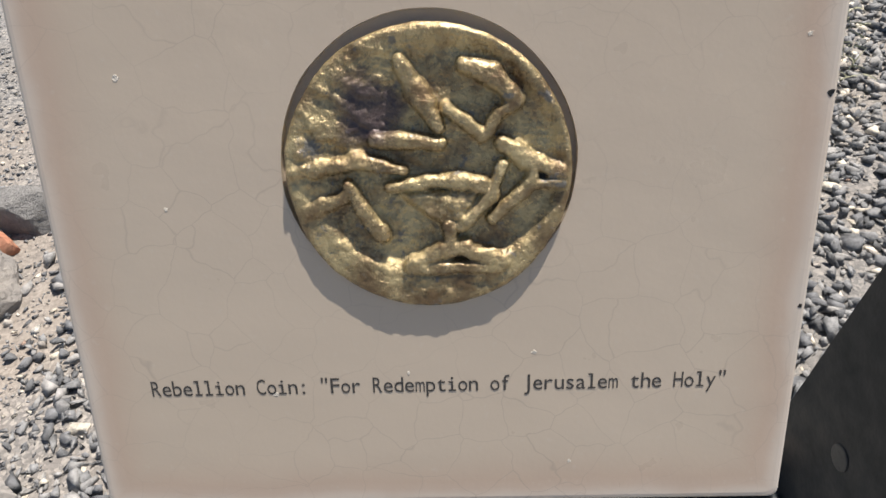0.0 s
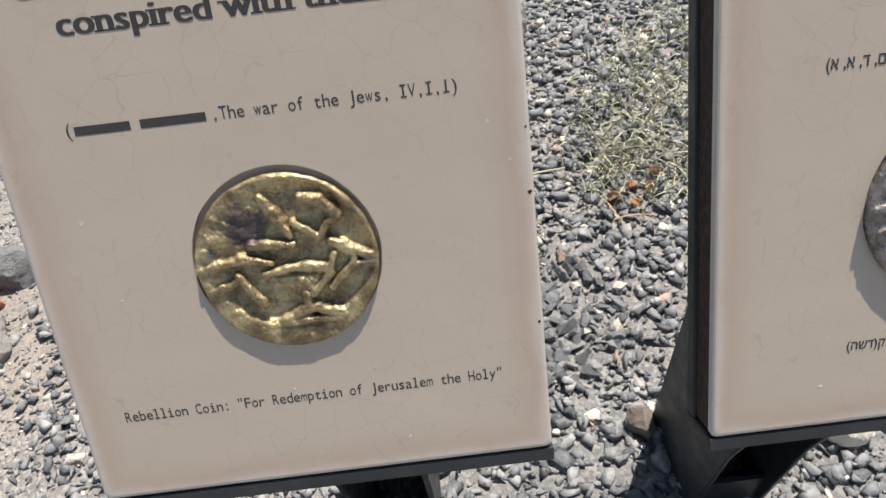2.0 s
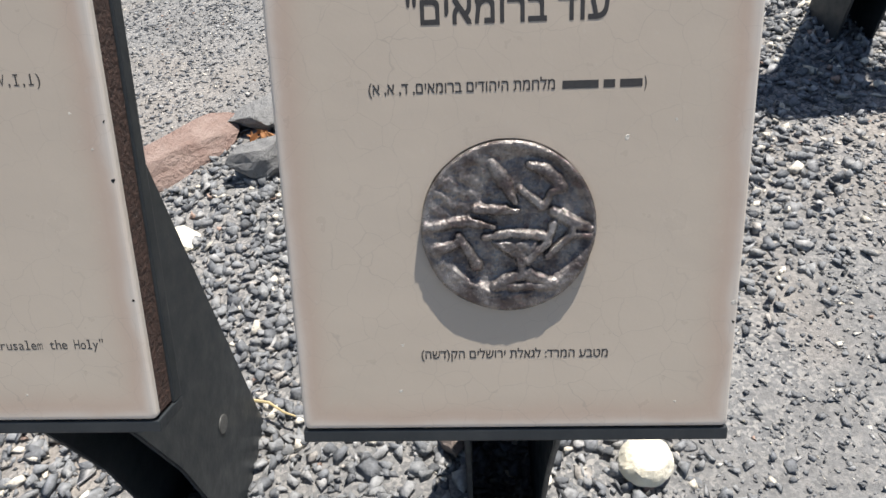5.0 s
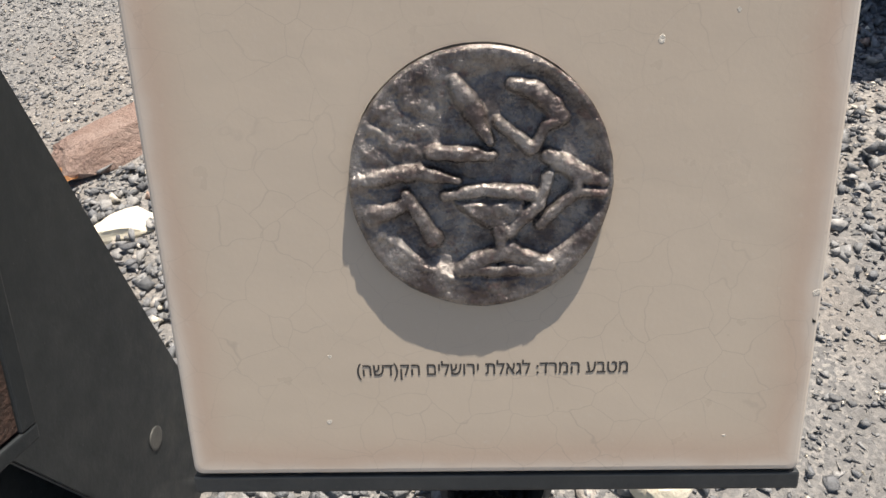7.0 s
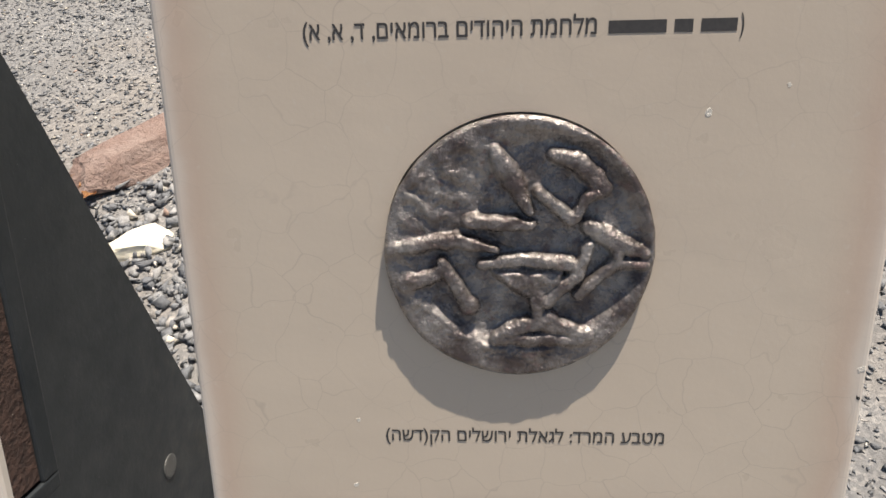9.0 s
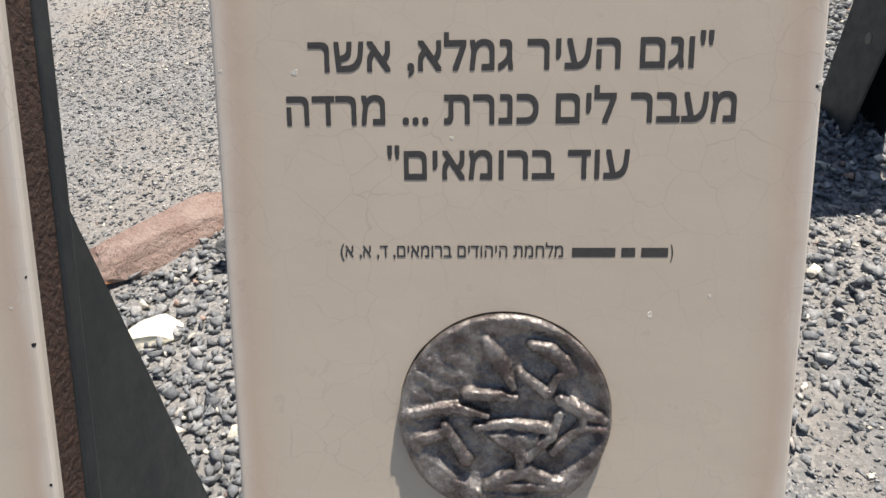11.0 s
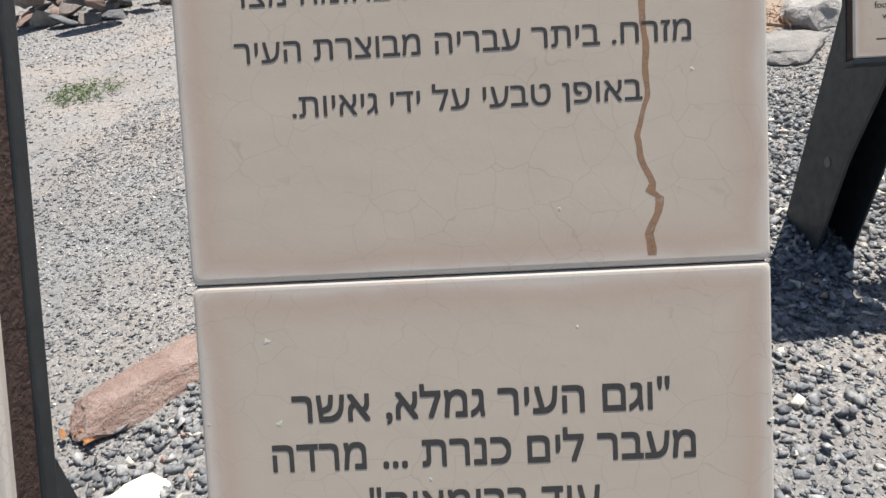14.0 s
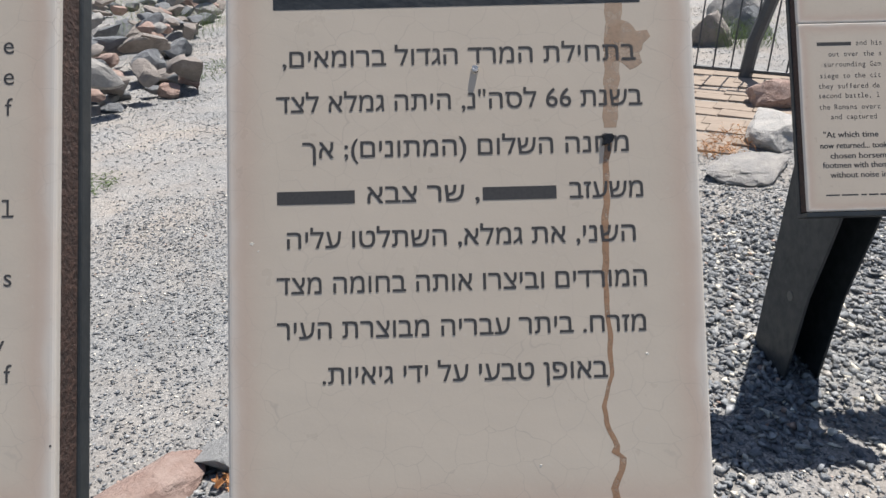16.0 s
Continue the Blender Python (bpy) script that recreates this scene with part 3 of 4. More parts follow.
# its upper tile: only the line ends show
for z, word, right in ((0.7003, "are", 0.1326), (0.6802, "the", 0.1323), (0.6601, "of", 0.1321), (0.6375, "e", 0.1415), (0.5953, "al", 0.1321), (0.5519, "is", 0.1316), (0.5107, "y", 0.1367), (0.4921, "of", 0.1309)):
    lettering(en_up, word, E - right - 0.0105 * len(word), E - right, z - SEAM, 0.0165, 0.004, True)

# the English sign stands a little higher than its neighbour
for ob in (*en_low.children, *en_up.children):
    ob.location.z -= EN_UP

# Hebrew sign, lower tile
lettering(he_low, '"וגם העיר גמלא, אשר', 0.0490, 0.2465, 0.3275, 0.0225, 0.004, rtl=True, spread=(0.00022, 0.0011))
lettering(he_low, "מעבר לים כנרת ... מרדה", 0.0370, 0.2592, 0.3015, 0.0225, 0.004, rtl=True, spread=(0.00022, 0.0011))
lettering(he_low, 'עוד ברומאים"', 0.0875, 0.2088, 0.2740, 0.0225, 0.004, rtl=True, spread=(0.00022, 0.0011))
lettering(he_low, "מלחמת היהודים ברומאים, ד, א, א)", 0.0618, 0.1770, 0.2335, 0.0100, 0.010, rtl=True, bars=((0.1815, 0.2035), (0.2065, 0.2135), (0.2165, 0.2300)))
lettering(he_low, "(", 0.2312, 0.2325, 0.2330, 0.0100, 0.010, rtl=True)
lettering(he_low, "מטבע המרד: לגאלת ירושלים הק(דשה)", 0.0874, 0.2150, 0.0545, 0.0094, 0.010, rtl=True)
chips(he_low, [(0.222, 0.203, 0.0015), (0.042, 0.327, 0.0016), (0.1565, 0.303, 0.0011), (0.120, 0.294, 0.0011), (0.038, 0.371, 0.0017), (0.252, 0.213, 0.0008), (0.2965, 0.092, 0.0018), (0.298, 0.318, 0.0018), (0.004, 0.328, 0.0012), (0.075, 0.065, 0.0010), (0.072, 0.030, 0.0012), (0.262, 0.02, 0.0009), (0.20, 0.372, 0.0009)])
for z, r in ((0.3174, 0.0014), (0.0785, 0.0015)):
    part("edge_chip", disc(TW - 0.0022 - r * 0.4, z, r * 0.8, -0.0001, 0.0006, 9, 0.5), CAVITY, he_low, "small dark chip at the tile's edge")
# its upper tile
U = SEAM
lettering(he_up, "בתחילת המרד הגדול ברומאים,", 0.0366, 0.2624, 0.6870 - U, 0.0172, 0.011, rtl=True)
lettering(he_up, 'בשנת 66 לסה"נ, היתה גמלא לצד', 0.0322, 0.2655, 0.6577 - U, 0.0172, 0.011, rtl=True)
lettering(he_up, "מחנה השלום (המתונים); אך", 0.0485, 0.2556, 0.6280 - U, 0.0172, 0.011, rtl=True)
lettering(he_up, "משעזב", 0.2170, 0.2636, 0.5988 - U, 0.0172, 0.011, rtl=True)
lettering(he_up, ", שר צבא", 0.0890, 0.1600, 0.5988 - U, 0.0172, 0.011, rtl=True, bars=((0.1620, 0.2087), (0.0321, 0.0812)))
lettering(he_up, "השני, את גמלא, השתלטו עליה", 0.0381, 0.2577, 0.5710 - U, 0.0172, 0.011, rtl=True)
lettering(he_up, "המורדים וביצרו אותה בחומה מצד", 0.0313, 0.2636, 0.5426 - U, 0.0172, 0.011, rtl=True)
lettering(he_up, "מזרח. ביתר עבריה מבוצרת העיר", 0.0312, 0.2618, 0.5145 - U, 0.0172, 0.011, rtl=True)
lettering(he_up, "באופן טבעי על ידי גיאיות.", 0.0590, 0.2368, 0.4862 - U, 0.0172, 0.011, rtl=True)
part("photograph", box(0.0309, 0.2665, -0.0001, 0.0004, 0.7245 - U, 0.790 - U), PHOTO, he_up, "dark photograph printed on the tile")
ribbon(he_up, "rust_film", [(0.2495, 0.7243 - U, 0.011), (0.2470, 0.684 - U, 0.010), (0.2440, 0.640 - U, 0.0095)], -0.00005, BLOOM, "pale rust film down the glaze")
ribbon(he_up, "rust_run", [(0.2422, 0.6346 - U, 0.0050), (0.2408, 0.616 - U, 0.0042), (0.2397, 0.597 - U, 0.0040), (0.2383, 0.568 - U, 0.0042), (0.2374, 0.537 - U, 0.0036), (0.2390, 0.509 - U, 0.0034), (0.2388, 0.487 - U, 0.0030), (0.2335, 0.4680 - U, 0.0028), (0.2350, 0.4590 - U, 0.0030), (0.2405, 0.4440 - U, 0.0034), (0.2395, 0.4400 - U, 0.0050), (0.2440, 0.4365 - U, 0.0050), (0.2425, 0.4290 - U, 0.0034), (0.2388, 0.4180 - U, 0.0048), (0.2398, 0.4035 - U, 0.0042)], -0.00008, STAIN, "brown rust run down the glaze")
part("rust_bloom", disc(0.2560, 0.697 - U, 0.0150, -0.00006, 0.0004, 22, 0.25), BLOOM, he_up, "pale rust bloom")
part("tar_blob", disc(0.2422, 0.6350 - U, 0.0042, -0.0022, 0.0004, 13, 0.35), CAVITY, he_up, "small glossy black lump of tar")
chips(he_up, [(0.016, 0.575 - U, 0.0012), (0.262, 0.500 - U, 0.0009), (0.193, 0.433 - U, 0.0008), (0.02, 0.57 - U, 0.0007)])
bm = disc(0, 0, 0.0024, -0.0024, 0.001, 12)
screw = part("screw", bm, ZINC, he_up, "bright protruding screw head")
screw.location = (0.1592, 0, 0.6830 - U)

PANEL = pose(0, 0, BASE, -LEAN)
coin("gilded_coin", 0.0540, -0.0007, BRASS, PANEL @ pose(-0.2566, 0, 0.1592), "gilded bronze coin relief with a cup, set in the tile", 1.0)
coin("pewter_coin", 0.0566, 0.0015, SILVER, PANEL @ pose(0.1476, 0, 0.1470), "tarnished grey metal coin relief with a cup, on the tile", 5.0)

# the third sign, farther along the path
_, th_low, _ = sign((0.905, 1.16, 0.585), "leaning sign with small blurred lettering beside the gravel path", None, False)
sign((1.305, 1.14, 0.605), "leaning sign standing beside the small-lettered one", None, False)
STEP = 0.0082
for z, x, text in (
    (0.3523, 0.0390, "          and his"), (0.3291, 0.0617, "out over the s"), (0.3068, 0.0504, "surrounding Gam"), (0.2826, 0.0405, "siege to the cit"),
    (0.2602, 0.0366, "they suffered de"), (0.2397, 0.0354, "second battle, l"), (0.2154, 0.0355, "the Romans overc"), (0.1943, 0.0593, "and captured"),
):
    lettering(th_low, text, x, x + STEP * len(text), z, 0.0160, 0.006, True, bars=((0.0390, 0.1120),) if text[0] == " " else ())
for z, x, end, text in ((0.1557, 0.0416, 0.158, '"At which time'), (0.1325, 0.0336, 0.176, "now returned... took"), (0.1109, 0.0537, 0.172, "chosen horsem"), (0.0910, 0.0367, 0.174, "footmen with them"), (0.0704, 0.0513, 0.172, "without noise in")):
    lettering(th_low, text, x, end, z, 0.0180, 0.02)
b = bmesh.new()
for x, end in ((0.040, 0.069), (0.073, 0.108), (0.114, 0.126), (0.130, 0.150), (0.154, 0.175)):
    bar(b, x, end, 0, 0.003, 0)
part("lettering", b, INK, th_low).location = (0, -0.00013, 0.0321)


# ---- rocks ----
def rock(name, x, y, sx, sy, sz, turn, material, label, sink=0.3, seed=0.0, flat=0.0, cut=0.5, category="rock", group="", detail=3):
    """A broken stone: a faceted lump, cut by planes and roughened, half sunk in the ground."""
    rnd = random.Random(int(seed * 1000) + 17)
    bm = bmesh.new()
    bmesh.ops.create_icosphere(bm, subdivisions=detail + 1, radius=1)
    planes = [(Vector((rnd.uniform(-1, 1), rnd.uniform(-1, 1), rnd.uniform(-0.6, 1))).normalized(), rnd.uniform(cut, cut + 0.32)) for _ in range(17)]
    planes.append((Vector((rnd.uniform(-0.12, 0.12), rnd.uniform(-0.12, 0.12), 1)).normalized(), 0.75 - flat))
    for v in bm.verts:
        co = v.co.copy()
        for n, d in planes:
            k = co.dot(n)
            if k > d:
                co -= n * (k - d) * 0.93
        co += co.normalized() * (0.06 * noise.fractal(co * 2.2 + Vector((seed, 0, 0)), 0.9, 2.0, 5))
        v.co = Vector((co.x * sx, co.y * sy, co.z * sz))
    return lone(name, bm, material, pose(x, y, ground_z(x, y) + sz * (1 - sink) * 0.6, 0, 0, turn), label, category, group)


rock("boulder", -0.125, 0.845, 0.138, 0.118, 0.105, -4, PALE_ROCK, "dusty pale grey boulder beside the gravel bed", 0.3, 1.1, cut=0.62, detail=4)
rock("slab_rock", -0.13, 0.995, 0.115, 0.055, 0.055, 12, PALE_ROCK, "flat pale rock lying behind the boulder", 0.3, 2.9, 0.15)
rock("boulder", 0.025, 1.335, 0.105, 0.092, 0.092, 20, PALE_ROCK, "pale grey boulder edging the gravel bed", 0.3, 2.3, cut=0.6)
rock("slab_rock", -0.155, 1.43, 0.205, 0.085, 0.07, 33, GREY_ROCK, "flat grey-brown rock ledge edging the path", 0.35, 3.7, 0.15)
rock("boulder", 0.22, 1.72, 0.21, 0.11, 0.08, -12, PALE_ROCK, "flat pale rock edging the path", 0.4, 4.2)
rock("slab_rock", -0.562, 1.005, 0.105, 0.235, 0.050, -46, RED_ROCK, "red-brown flat rock edging the path", 0.35, 5.5, 0.2)
rock("boulder", -0.375, 1.13, 0.112, 0.085, 0.046, 14, POROUS_ROCK, "grey porous basalt rock edging the path", 0.3, 6.1)
rock("boulder", -0.335, 0.935, 0.105, 0.068, 0.062, 24, POROUS_ROCK, "small grey porous basalt rock in the gravel", 0.3, 6.8)
rock("boulder", -1.015, 0.745, 0.085, 0.07, 0.06, 15, POROUS_ROCK, "dark grey rock in the dusty ground", 0.4, 8.8)
rock("boulder", -1.045, 0.565, 0.11, 0.085, 0.05, 40, GREY_ROCK, "flat brownish-grey rock in the dusty ground", 0.4, 9.4)
rock("boulder", -0.87, 0.21, 0.085, 0.045, 0.04, 10, PALE_ROCK, "flat pale rock in the dusty ground", 0.4, 10.6)
rock("stone", -1.06, 0.675, 0.05, 0.03, 0.03, 0, BRICK_ROCK, "brick-red stone fragment on the ground", 0.3, 11.3, category="stone", detail=2)
rock("stone", -0.492, 0.695, 0.080, 0.05, 0.026, 25, CREAM_ROCK, "flat cream limestone on the gravel", 0.45, 12.8, 0.2, category="stone", detail=2)
rock("stone", 0.354, 0.190, 0.038, 0.035, 0.030, 25, CREAM_ROCK, "rounded cream-white stone on the gravel", 0.1, 13.5, cut=0.88, category="stone", detail=3)
rock("stone", 0.088, 0.235, 0.026, 0.030, 0.034, 25, BROWN_ROCK, "brown egg-shaped cobble against the leg", 0.1, 14.2, category="stone", detail=2)
rock("slab_rock", 1.58, 2.72, 0.24, 0.17, 0.06, 20, GREY_ROCK, "flat grey slab beside the path", 0.4, 15.1, 0.2)
rock("slab_rock", 1.90, 3.20, 0.20, 0.30, 0.12, -15, PALE_ROCK, "pale block of stone beside the path", 0.35, 16.4, 0.2)
rock("slab_rock", 2.18, 3.80, 0.2, 0.24, 0.14, 35, RED_ROCK, "red-brown block of stone beside the path", 0.35, 17.4, 0.1)
# tumbled stone wall beyond the path
rnd = random.Random(5)
mats = (GREY_ROCK, WALL_ROCK, DARK_ROCK, RED_ROCK, WALL_ROCK, DARK_ROCK)
for k in range(170):
    t = rnd.random() ** 1.5
    y = 4.75 + 7.5 * t
    x = -2.35 + 0.45 * max(0.0, 1 - abs(y - 5.5) / 0.8) - 0.20 * max(0.0, y - 6.0) - 1.3 * rnd.random() ** 1.4 * (1 + t)
    s = rnd.uniform(0.09, 0.24) * (1 + 0.5 * t)
    ob = rock("wall_stone", x, y, s * rnd.uniform(0.9, 1.6), s, s * rnd.uniform(0.35, 0.75), rnd.uniform(0, 180), mats[k % 6], "tumbled stone of a ruined dry wall", 0.2, 20 + k * 1.37, rnd.uniform(0.1, 0.35), 0.30, group="ruined dry stone wall", detail=2)
    ob.matrix_world = ob.matrix_world @ pose(0, 0, 0, rnd.uniform(-26, 26), rnd.uniform(-26, 26))
    ob.location.z += rnd.choice((0, 0.03, 0.12, 0.2, 0.28))

# ---- fence and pavers ----
fence = thing("fence", pose(1.45, 5.01, ground_z(2.0, 4.7), 0, 0, -32), "dark steel bar fence beyond the path", "fence")
part("rail", tube([(0, 0, 0.06), (2.6, 0, 0.06)], 0.016), FENCE, fence)
part("rail", tube([(0, 0, 1.05), (2.6, 0, 1.05)], 0.016), FENCE, fence)
for k in range(22):
    part("fence_bar", tube([(0.06 + k * 0.118, 0, 0.06), (0.06 + k * 0.118, 0, 1.05)], 0.006, 6), FENCE, fence)
part("fence_post", tube([(0.98, 0.02, -0.05), (1.0, 0.02, 0.25), (1.08, 0.02, 0.6), (1.1, 0.02, 1.15)], 0.045, 8), FENCE, fence)
rock("boulder", 2.55, 5.80, 0.30, 0.26, 0.22, 15, WALL_ROCK, "brown boulder behind the fence", 0.3, 30.4, cut=0.4)
rock("boulder", 3.02, 6.15, 0.26, 0.24, 0.26, 70, DARK_ROCK, "dark boulder behind the fence", 0.3, 33.1, cut=0.4)
rock("boulder", 3.3, 7.0, 0.4, 0.4, 0.3, 55, GREY_ROCK, "grey boulder behind the fence", 0.3, 31.4)


# ---- weeds and litter ----
def stalks(name, x, y, n, spread, tall, material, label, seed, lean=0.5, leaves=True):
    """A clump of thin dry stalks with short side leaves, in one mesh."""
    rnd = random.Random(seed)
    verts, faces = [], []

    def blade(p, d, length, wid):
        side = d.cross(Vector((rnd.uniform(-1, 1), rnd.uniform(-1, 1), 0.3))).normalized() * wid
        up = Vector((0, 0, 1))
        base = len(verts)
        for k in range(5):
            t = k / 4
            q = p + d * length * t - up * (length * 0.35 * t * t)
            s = side * (1 - 0.8 * t)
            third_v = d.cross(side).normalized() * wid * 0.5 * (1 - 0.8 * t)
            verts.extend([q - s, q + s, q + third_v])
        for k in range(4):
            a = base + 3 * k
            for i, j in ((0, 1), (1, 2), (2, 0)):
                faces.append((a + i, a + j, a + 3 + j, a + 3 + i))
        return p + d * length * 0.5 - up * (length * 0.09)

    for _ in range(n):
        r, a = spread * math.sqrt(rnd.random()), rnd.uniform(0, 2 * math.pi)
        p = Vector((r * math.cos(a), r * math.sin(a), 0))
        p.z = ground_z(x + p.x, y + p.y) - ground_z(x, y) + 0.004
        d = Vector((rnd.uniform(-lean, lean), rnd.uniform(-lean, lean), 1)).normalized()
        h = tall * rnd.uniform(0.4, 1.0)
        blade(p, d, h, 0.0016)
        if leaves:
            for _ in range(rnd.randint(2, 6)):
                t = rnd.uniform(0.15, 0.95)
                q = p + d * h * t - Vector((0, 0, h * 0.35 * t * t))
                e = Vector((rnd.uniform(-1, 1), rnd.uniform(-1, 1), rnd.uniform(0.0, 0.9))).normalized()
                blade(q, e, rnd.uniform(0.014, 0.040), 0.0019)
    me = bpy.data.meshes.new(name)
    me.from_pydata([tuple(v) for v in verts], [], faces)
    me.materials.append(material)
    ob = new(name, me)
    ob.location = (x, y, ground_z(x, y))
    return tagged(ob, label, "weeds", kind="stuff")


stalks("dry_weeds", 0.23, 0.74, 70, 0.11, 0.15, STALK, "dry grey-green weeds growing in gravel", 3, 0.8)
stalks("dry_weeds", 0.27, 0.92, 84, 0.15, 0.21, STALK, "dry grey-green weeds growing in gravel", 4, 0.7)
stalks("dry_weeds", 0.42, 1.08, 60, 0.13, 0.18, STALK, "dry grey-green weeds growing in gravel", 12, 0.7)
stalks("dry_grass", 0.21, 0.72, 26, 0.12, 0.12, STRAW, "pale straw stems lying on gravel", 5, 1.8, False)
stalks("green_weeds", -1.76, 3.20, 160, 0.20, 0.06, GREEN, "low green weeds on the path", 6, 0.9)
stalks("green_weeds", -1.88, 6.2, 140, 0.40, 0.16, GREEN, "green weeds by the stone wall", 7, 0.7)
stalks("green_weeds", -5.2, 11.8, 400, 1.2, 0.7, GREEN, "tall green weeds behind the stone wall", 8, 0.5)
stalks("dry_grass", -4.1, 11.0, 120, 0.8, 0.4, STRAW, "dry straw grass by the stone wall", 9, 0.6)
stalks("dry_grass", 1.72, 3.15, 60, 0.18, 0.12, DRYLEAF, "orange dry weeds by the stone blocks", 10, 0.9)

stalks("green_weeds", 2.75, 5.75, 220, 0.34, 0.42, GREEN, "dark green weeds behind the fence", 21, 0.6)
stalks("green_weeds", -3.3, 9.2, 420, 0.9, 0.55, GREEN, "tall green weeds behind the stone wall", 22, 0.5)
stalks("dry_grass", 1.52, 3.0, 50, 0.10, 0.10, DRYLEAF, "orange dry weeds by the stone blocks", 23, 1.0)
lone("straw_stem", tube([(0, 0, 0.016), (0.03, -0.008, 0.022), (0.055, -0.022, 0.017), (0.075, -0.03, 0.018)], 0.0028, 6, 0.5), STRAW, pose(-0.225, 0.305, ground_z(-0.2, 0.3) + 0.012), "broken yellow straw stem on the gravel", "straw")
lone("reed_stem", tube([(0, 0, 0.02), (0.08, 0.02, 0.03), (0.17, 0.06, 0.035), (0.23, 0.07, 0.03)], 0.0032, 6, 0.6), STALK, pose(-0.135, 0.695, ground_z(0, 0.7) + 0.006), "long dry green reed stem on the gravel", "reed stem")
for k, (x, y) in enumerate(((0.20, 0.655), (0.24, 0.69), (0.26, 0.73), (0.21, 0.70), (0.17, 0.68), (-0.385, 1.025), (-0.365, 1.035), (-0.345, 1.03), (-0.372, 1.05), (-0.355, 1.01), (-0.40, 1.04), (-0.33, 1.035), (-0.70, 0.88), (-0.68, 0.86), (-0.71, 0.85), (-0.66, 0.85), (-0.64, 0.83))):
    b = bmesh.new()
    pts = [b.verts.new((0.013 * math.cos(a) * (1.5 if i % 2 else 0.8), 0.008 * math.sin(a), 0.006 * math.sin(2 * a + k))) for i, a in enumerate([j * math.pi / 4 for j in range(8)])]
    b.faces.new(pts)
    bmesh.ops.solidify(b, geom=b.faces[:], thickness=0.0012)
    lone("dry_leaf", b, DRYLEAF, pose(x, y, ground_z(x, y) + 0.02, 20 * math.sin(k), 15, 47 * k), "curled orange dry leaf on the gravel", "leaf", "dry leaves on gravel")


# ---- gravel ----
def pebble_shapes(count, seed, most=9):
    """Angular chips, each the hull of a few random points."""
    rnd = random.Random(seed)
    out = []
    for _ in range(count):
        b = bmesh.new()
        flat, wide = rnd.uniform(0.34, 0.66), rnd.uniform(0.55, 0.95)
        for _ in range(rnd.randint(most - 3, most)):
            v = Vector((rnd.gauss(0, 1), rnd.gauss(0, 1), rnd.gauss(0, 1))).normalized() * rnd.uniform(0.78, 1.15)
            b.verts.new((v.x, v.y * wide, v.z * flat))
        got = bmesh.ops.convex_hull(b, input=b.verts)
        bmesh.ops.delete(b, geom=list({g for g in got["geom_interior"] + got["geom_unused"] if isinstance(g, bmesh.types.BMVert)}), context="VERTS")
        bmesh.ops.triangulate(b, faces=b.faces)
        b.verts.index_update()
        out.append((np.array([v.co[:] for v in b.verts]), np.array([[v.index for v in f.verts] for f in b.faces])))
        b.free()
    return out


def spread_stones(name, places, material, label, seed, squash=1.0, most=9):
    """Many loose stones in one mesh. places: x, y, radius."""
    rng = np.random.default_rng(seed)
    shapes = pebble_shapes(60, seed, most)
    V, F, at = [], [], 0
    for x, y, r in places:
        v, f = shapes[rng.integers(len(shapes))]
        a, b, c = rng.uniform(0, 2 * np.pi), rng.normal(0, 0.34), rng.normal(0, 0.34)
        ca, sa, cb, sb, cc, sc = np.cos(a), np.sin(a), np.cos(b), np.sin(b), np.cos(c), np.sin(c)
        turn = np.array([[ca, -sa, 0], [sa, ca, 0], [0, 0, 1]]) @ np.array([[1, 0, 0], [0, cb, -sb], [0, sb, cb]]) @ np.array([[cc, 0, sc], [0, 1, 0], [-sc, 0, cc]])
        V.append(v @ turn.T * (r, r, r * squash) + (x, y, ground_z(x, y) + r * squash * rng.uniform(0.0, 0.45)))
        F.append(f + at)
        at += len(v)
    V, F = np.concatenate(V), np.concatenate(F)
    me = bpy.data.meshes.new(name)
    me.vertices.add(len(V))
    me.vertices.foreach_set("co", V.astype(np.float32).ravel())
    me.loops.add(F.size)
    me.loops.foreach_set("vertex_index", F.astype(np.int32).ravel())
    me.polygons.add(len(F))
    me.polygons.foreach_set("loop_start", np.arange(0, F.size, 3, dtype=np.int32))
    me.update(calc_edges=True)
    me.materials.append(material)
    ob = new(name, me)
    return tagged(ob, label, "gravel", kind="stuff")


def bed(x, y):
    """How thickly the dark gravel lies: 1 in the bed round the signs, thin on the trodden path."""
    edge = 0.16 * noise.noise((x * 1.7, y * 1.7, 3.0))
    left = -0.98 + 1.0 * max(0.0, y - 0.62)
    inside = min(1.0, max(0.0, (x - left + edge) / 0.22))
    right = 0.64 + 0.95 * max(0.0, y - 0.30) + 1.6 * edge
    return inside * min(1.0, max(0.0, (right - x) / 0.40)) * min(1.0, max(0.0, (2.7 - y) / 0.7)) * min(1.0, max(0.0, (y + 0.6) / 0.5))


rng = np.random.default_rng(11)
dark, small, pale, mid, far = [], [], [], [], []
for x, y, k in zip(rng.uniform(-1.5, 2.2, 88000), rng.uniform(-0.6, 2.7, 88000), rng.random(88000)):
    d = bed(x, y) ** 2
    if k < d * 0.72:
        dark.append((x, y, 0.0095 + 0.0125 * rng.random() ** 1.5))
    elif k < d:
        small.append((x, y, 0.004 + 0.005 * rng.random()))
    elif k < d + 0.40 * (1 - d):
        pale.append((x, y, 0.0035 + 0.0095 * rng.random() ** 2.2))
for x, y, k in zip(rng.normal(0.0, 1.1, 24000), rng.normal(1.2, 1.1, 24000), rng.random(24000)):
    pale.append((x, y, 0.002 + 0.005 * rng.random() ** 2))
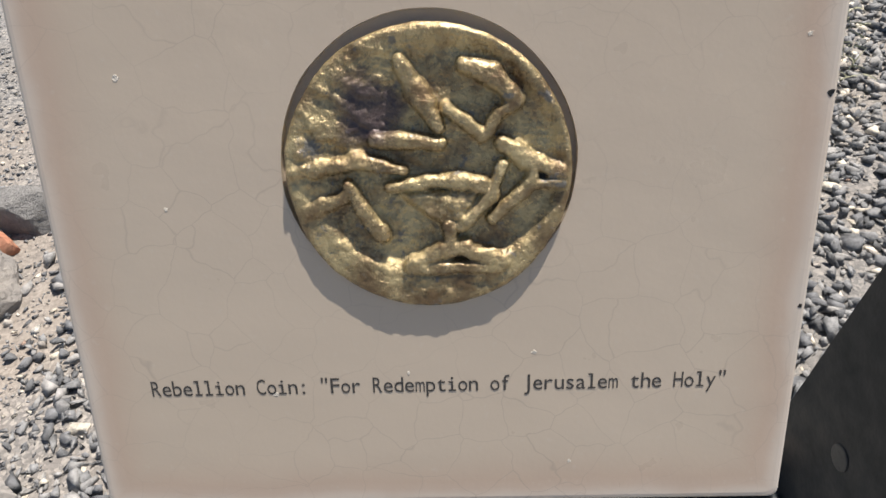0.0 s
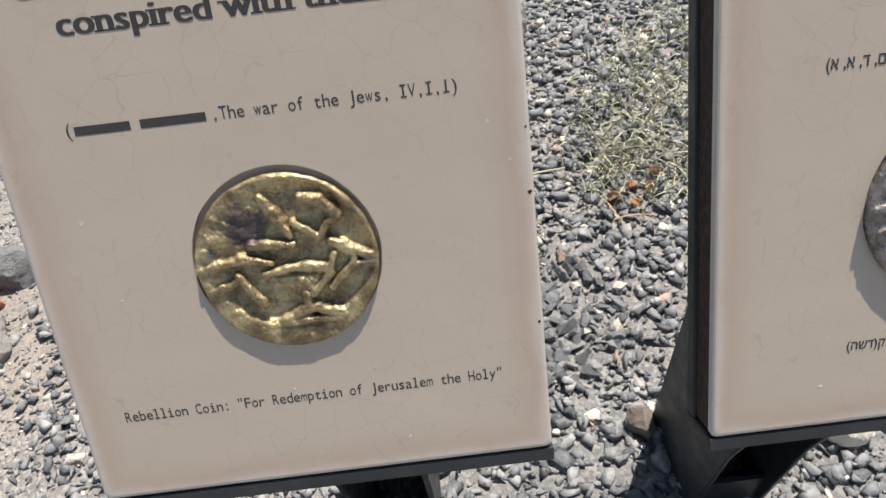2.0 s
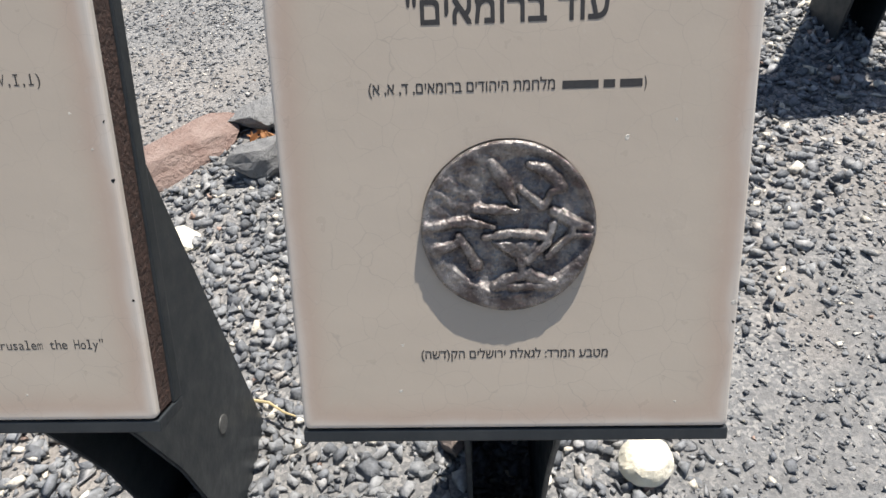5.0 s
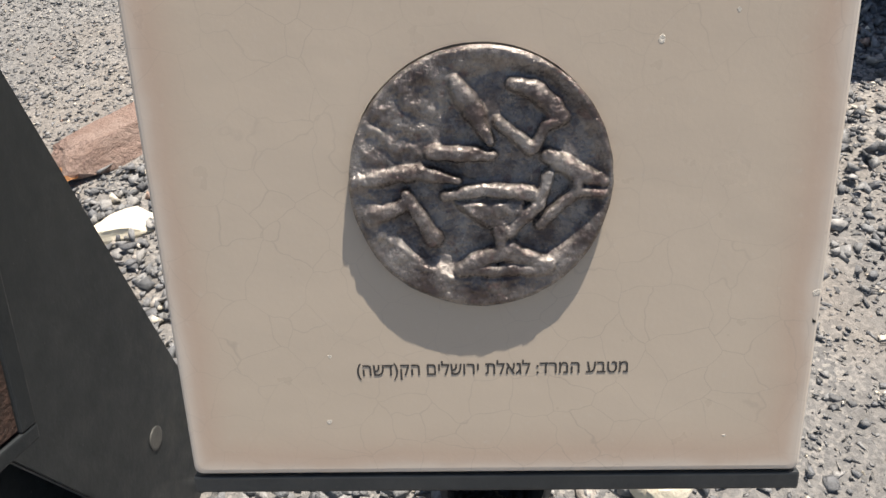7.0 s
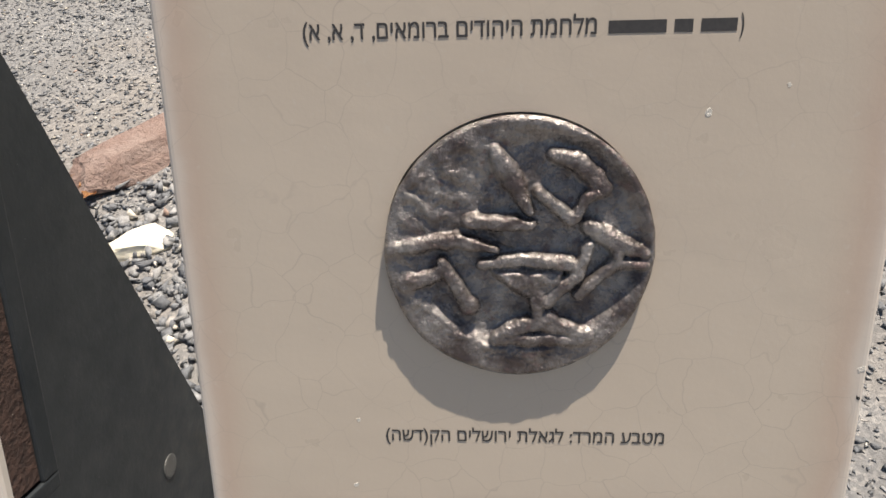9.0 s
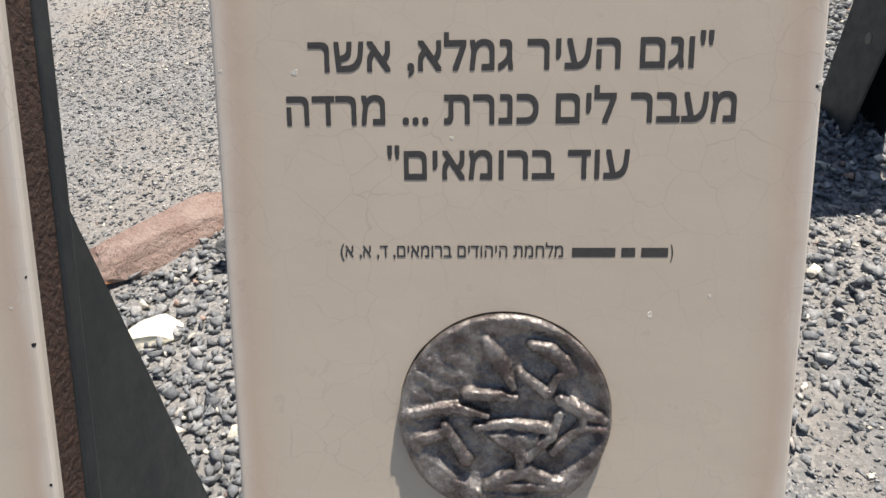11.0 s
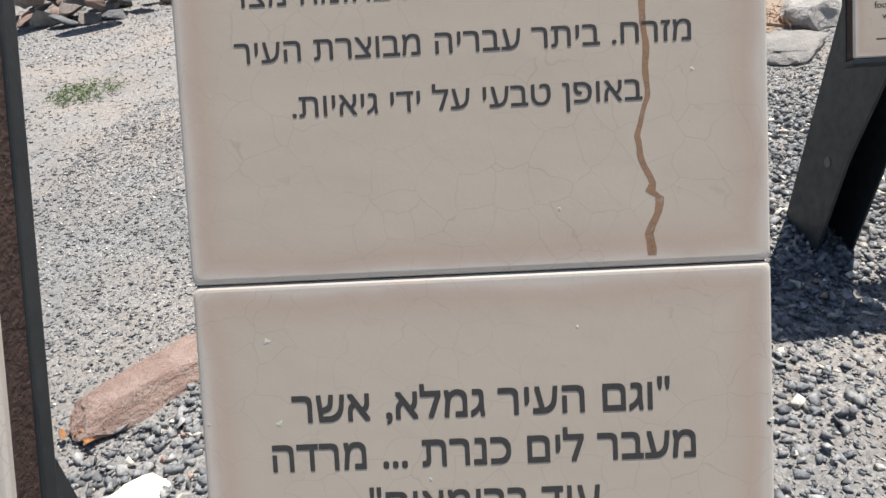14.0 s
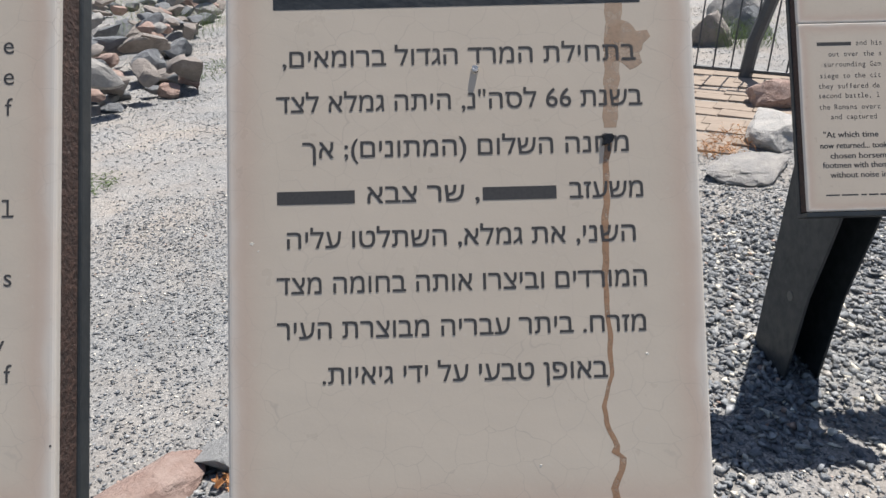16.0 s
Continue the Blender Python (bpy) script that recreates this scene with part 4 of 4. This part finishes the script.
# fine grey chips round the bed and about the farther signs
for x, y, k in zip(rng.uniform(-1.4, 2.6, 84000), rng.uniform(-0.4, 3.0, 84000), rng.random(84000)):
    if k < 0.62 + 0.38 * min(1.0, max(0.0, noise.noise((x * 1.6, y * 1.6, 8.0)) * 1.6 + 0.35 + 0.5 * (y - 0.6))) and bed(x, y) < 0.95:
        mid.append((x, y, 0.0035 + 0.0075 * rng.random() ** 1.7))
for x, y, k in zip(rng.uniform(-4.5, 5.0, 66000), rng.uniform(2.2, 8.5, 66000), rng.random(66000)):
    if x * x * 1.2 < (y + 1.2) ** 2 and noise.noise((x * 0.9, y * 0.9, 1.0)) + 0.35 * min(1.0, abs(x - 0.1 + 0.25 * y) - 0.5) > -0.10 + 0.9 * (k - 0.5):
        far.append((x, y, 0.006 + 0.010 * rng.random() ** 1.8))
wallside = [(x, y, 0.007 + 0.011 * k ** 1.8) for x, y, k in zip(rng.uniform(-3.4, 0.4, 16000), rng.uniform(3.7, 9.0, 16000), rng.random(16000)) if abs(noise.noise((x, y, 6.0))) < 0.45 - 0.2 * max(0.0, 4.3 - y)]
near = sorted(range(len(dark)), key=lambda i: (dark[i][0] - 0.0) ** 2 + (dark[i][1] - 0.45) ** 2)
singles = set(near[:290])
spread_stones("gravel_bed", [p for i, p in enumerate(dark) if i not in singles], GRAVEL, "blue-grey basalt gravel with a few cream stones", 1)
spread_stones("gravel_bed", small, GRAVEL, "fine grey basalt chips between the larger stones", 4, most=7)
spread_stones("path_gravel", pale, PALE_GRAVEL, "small pale and grey chips on dusty earth", 2, 0.5, 7)
spread_stones("path_gravel", mid, GRAVEL, "fine blue-grey basalt chips round the gravel bed", 5, 0.6, 7)
spread_stones("path_gravel", far, PALE_GRAVEL, "grey chips scattered over the far path", 3, 0.55, 7)
spread_stones("path_gravel", wallside, GRAVEL, "blue-grey basalt gravel along the ruined wall", 6, 0.6, 7)

# pavers in front of the fence
paving = tagged(new("pavement"), "dusty brown pavers before the fence", "paving", kind="structure")
for i in range(9):
    for j in range(-7, 4):
        px, py = 1.55 + i * 0.185 + j * 0.088 + (0.06 if j % 2 else 0), 4.42 + j * 0.142 - i * 0.115
        if py < 3.0 or px > 2.6 and j < 0:
            continue
        b = box(-0.107, 0.107, -0.081, 0.081, -0.04, 0.007 + random.uniform(0, 0.005), 0.004)
        ob = part("paver", b, PAVER, paving)
        ob.location, ob.rotation_euler.z = (px, py, ground_z(px, py)), radians(-32)

# the stones nearest to the camera, one by one
meshes = []
for v, f in pebble_shapes(24, 9, 10):
    me = bpy.data.meshes.new("stone")
    me.from_pydata([tuple(map(float, p)) for p in v], [], [tuple(map(int, q)) for q in f])
    me.materials.append(GRAVEL_ONE)
    meshes.append(me)
for i in sorted(singles):
    x, y, r = dark[i]
    ob = new("stone", meshes[i % len(meshes)])
    ob.matrix_world = pose(x, y, ground_z(x, y) + r * 0.3, random.gauss(0, 22), random.gauss(0, 22), random.uniform(0, 360)) @ Matrix.Diagonal((r, r, r, 1))
    ob.parent = ground
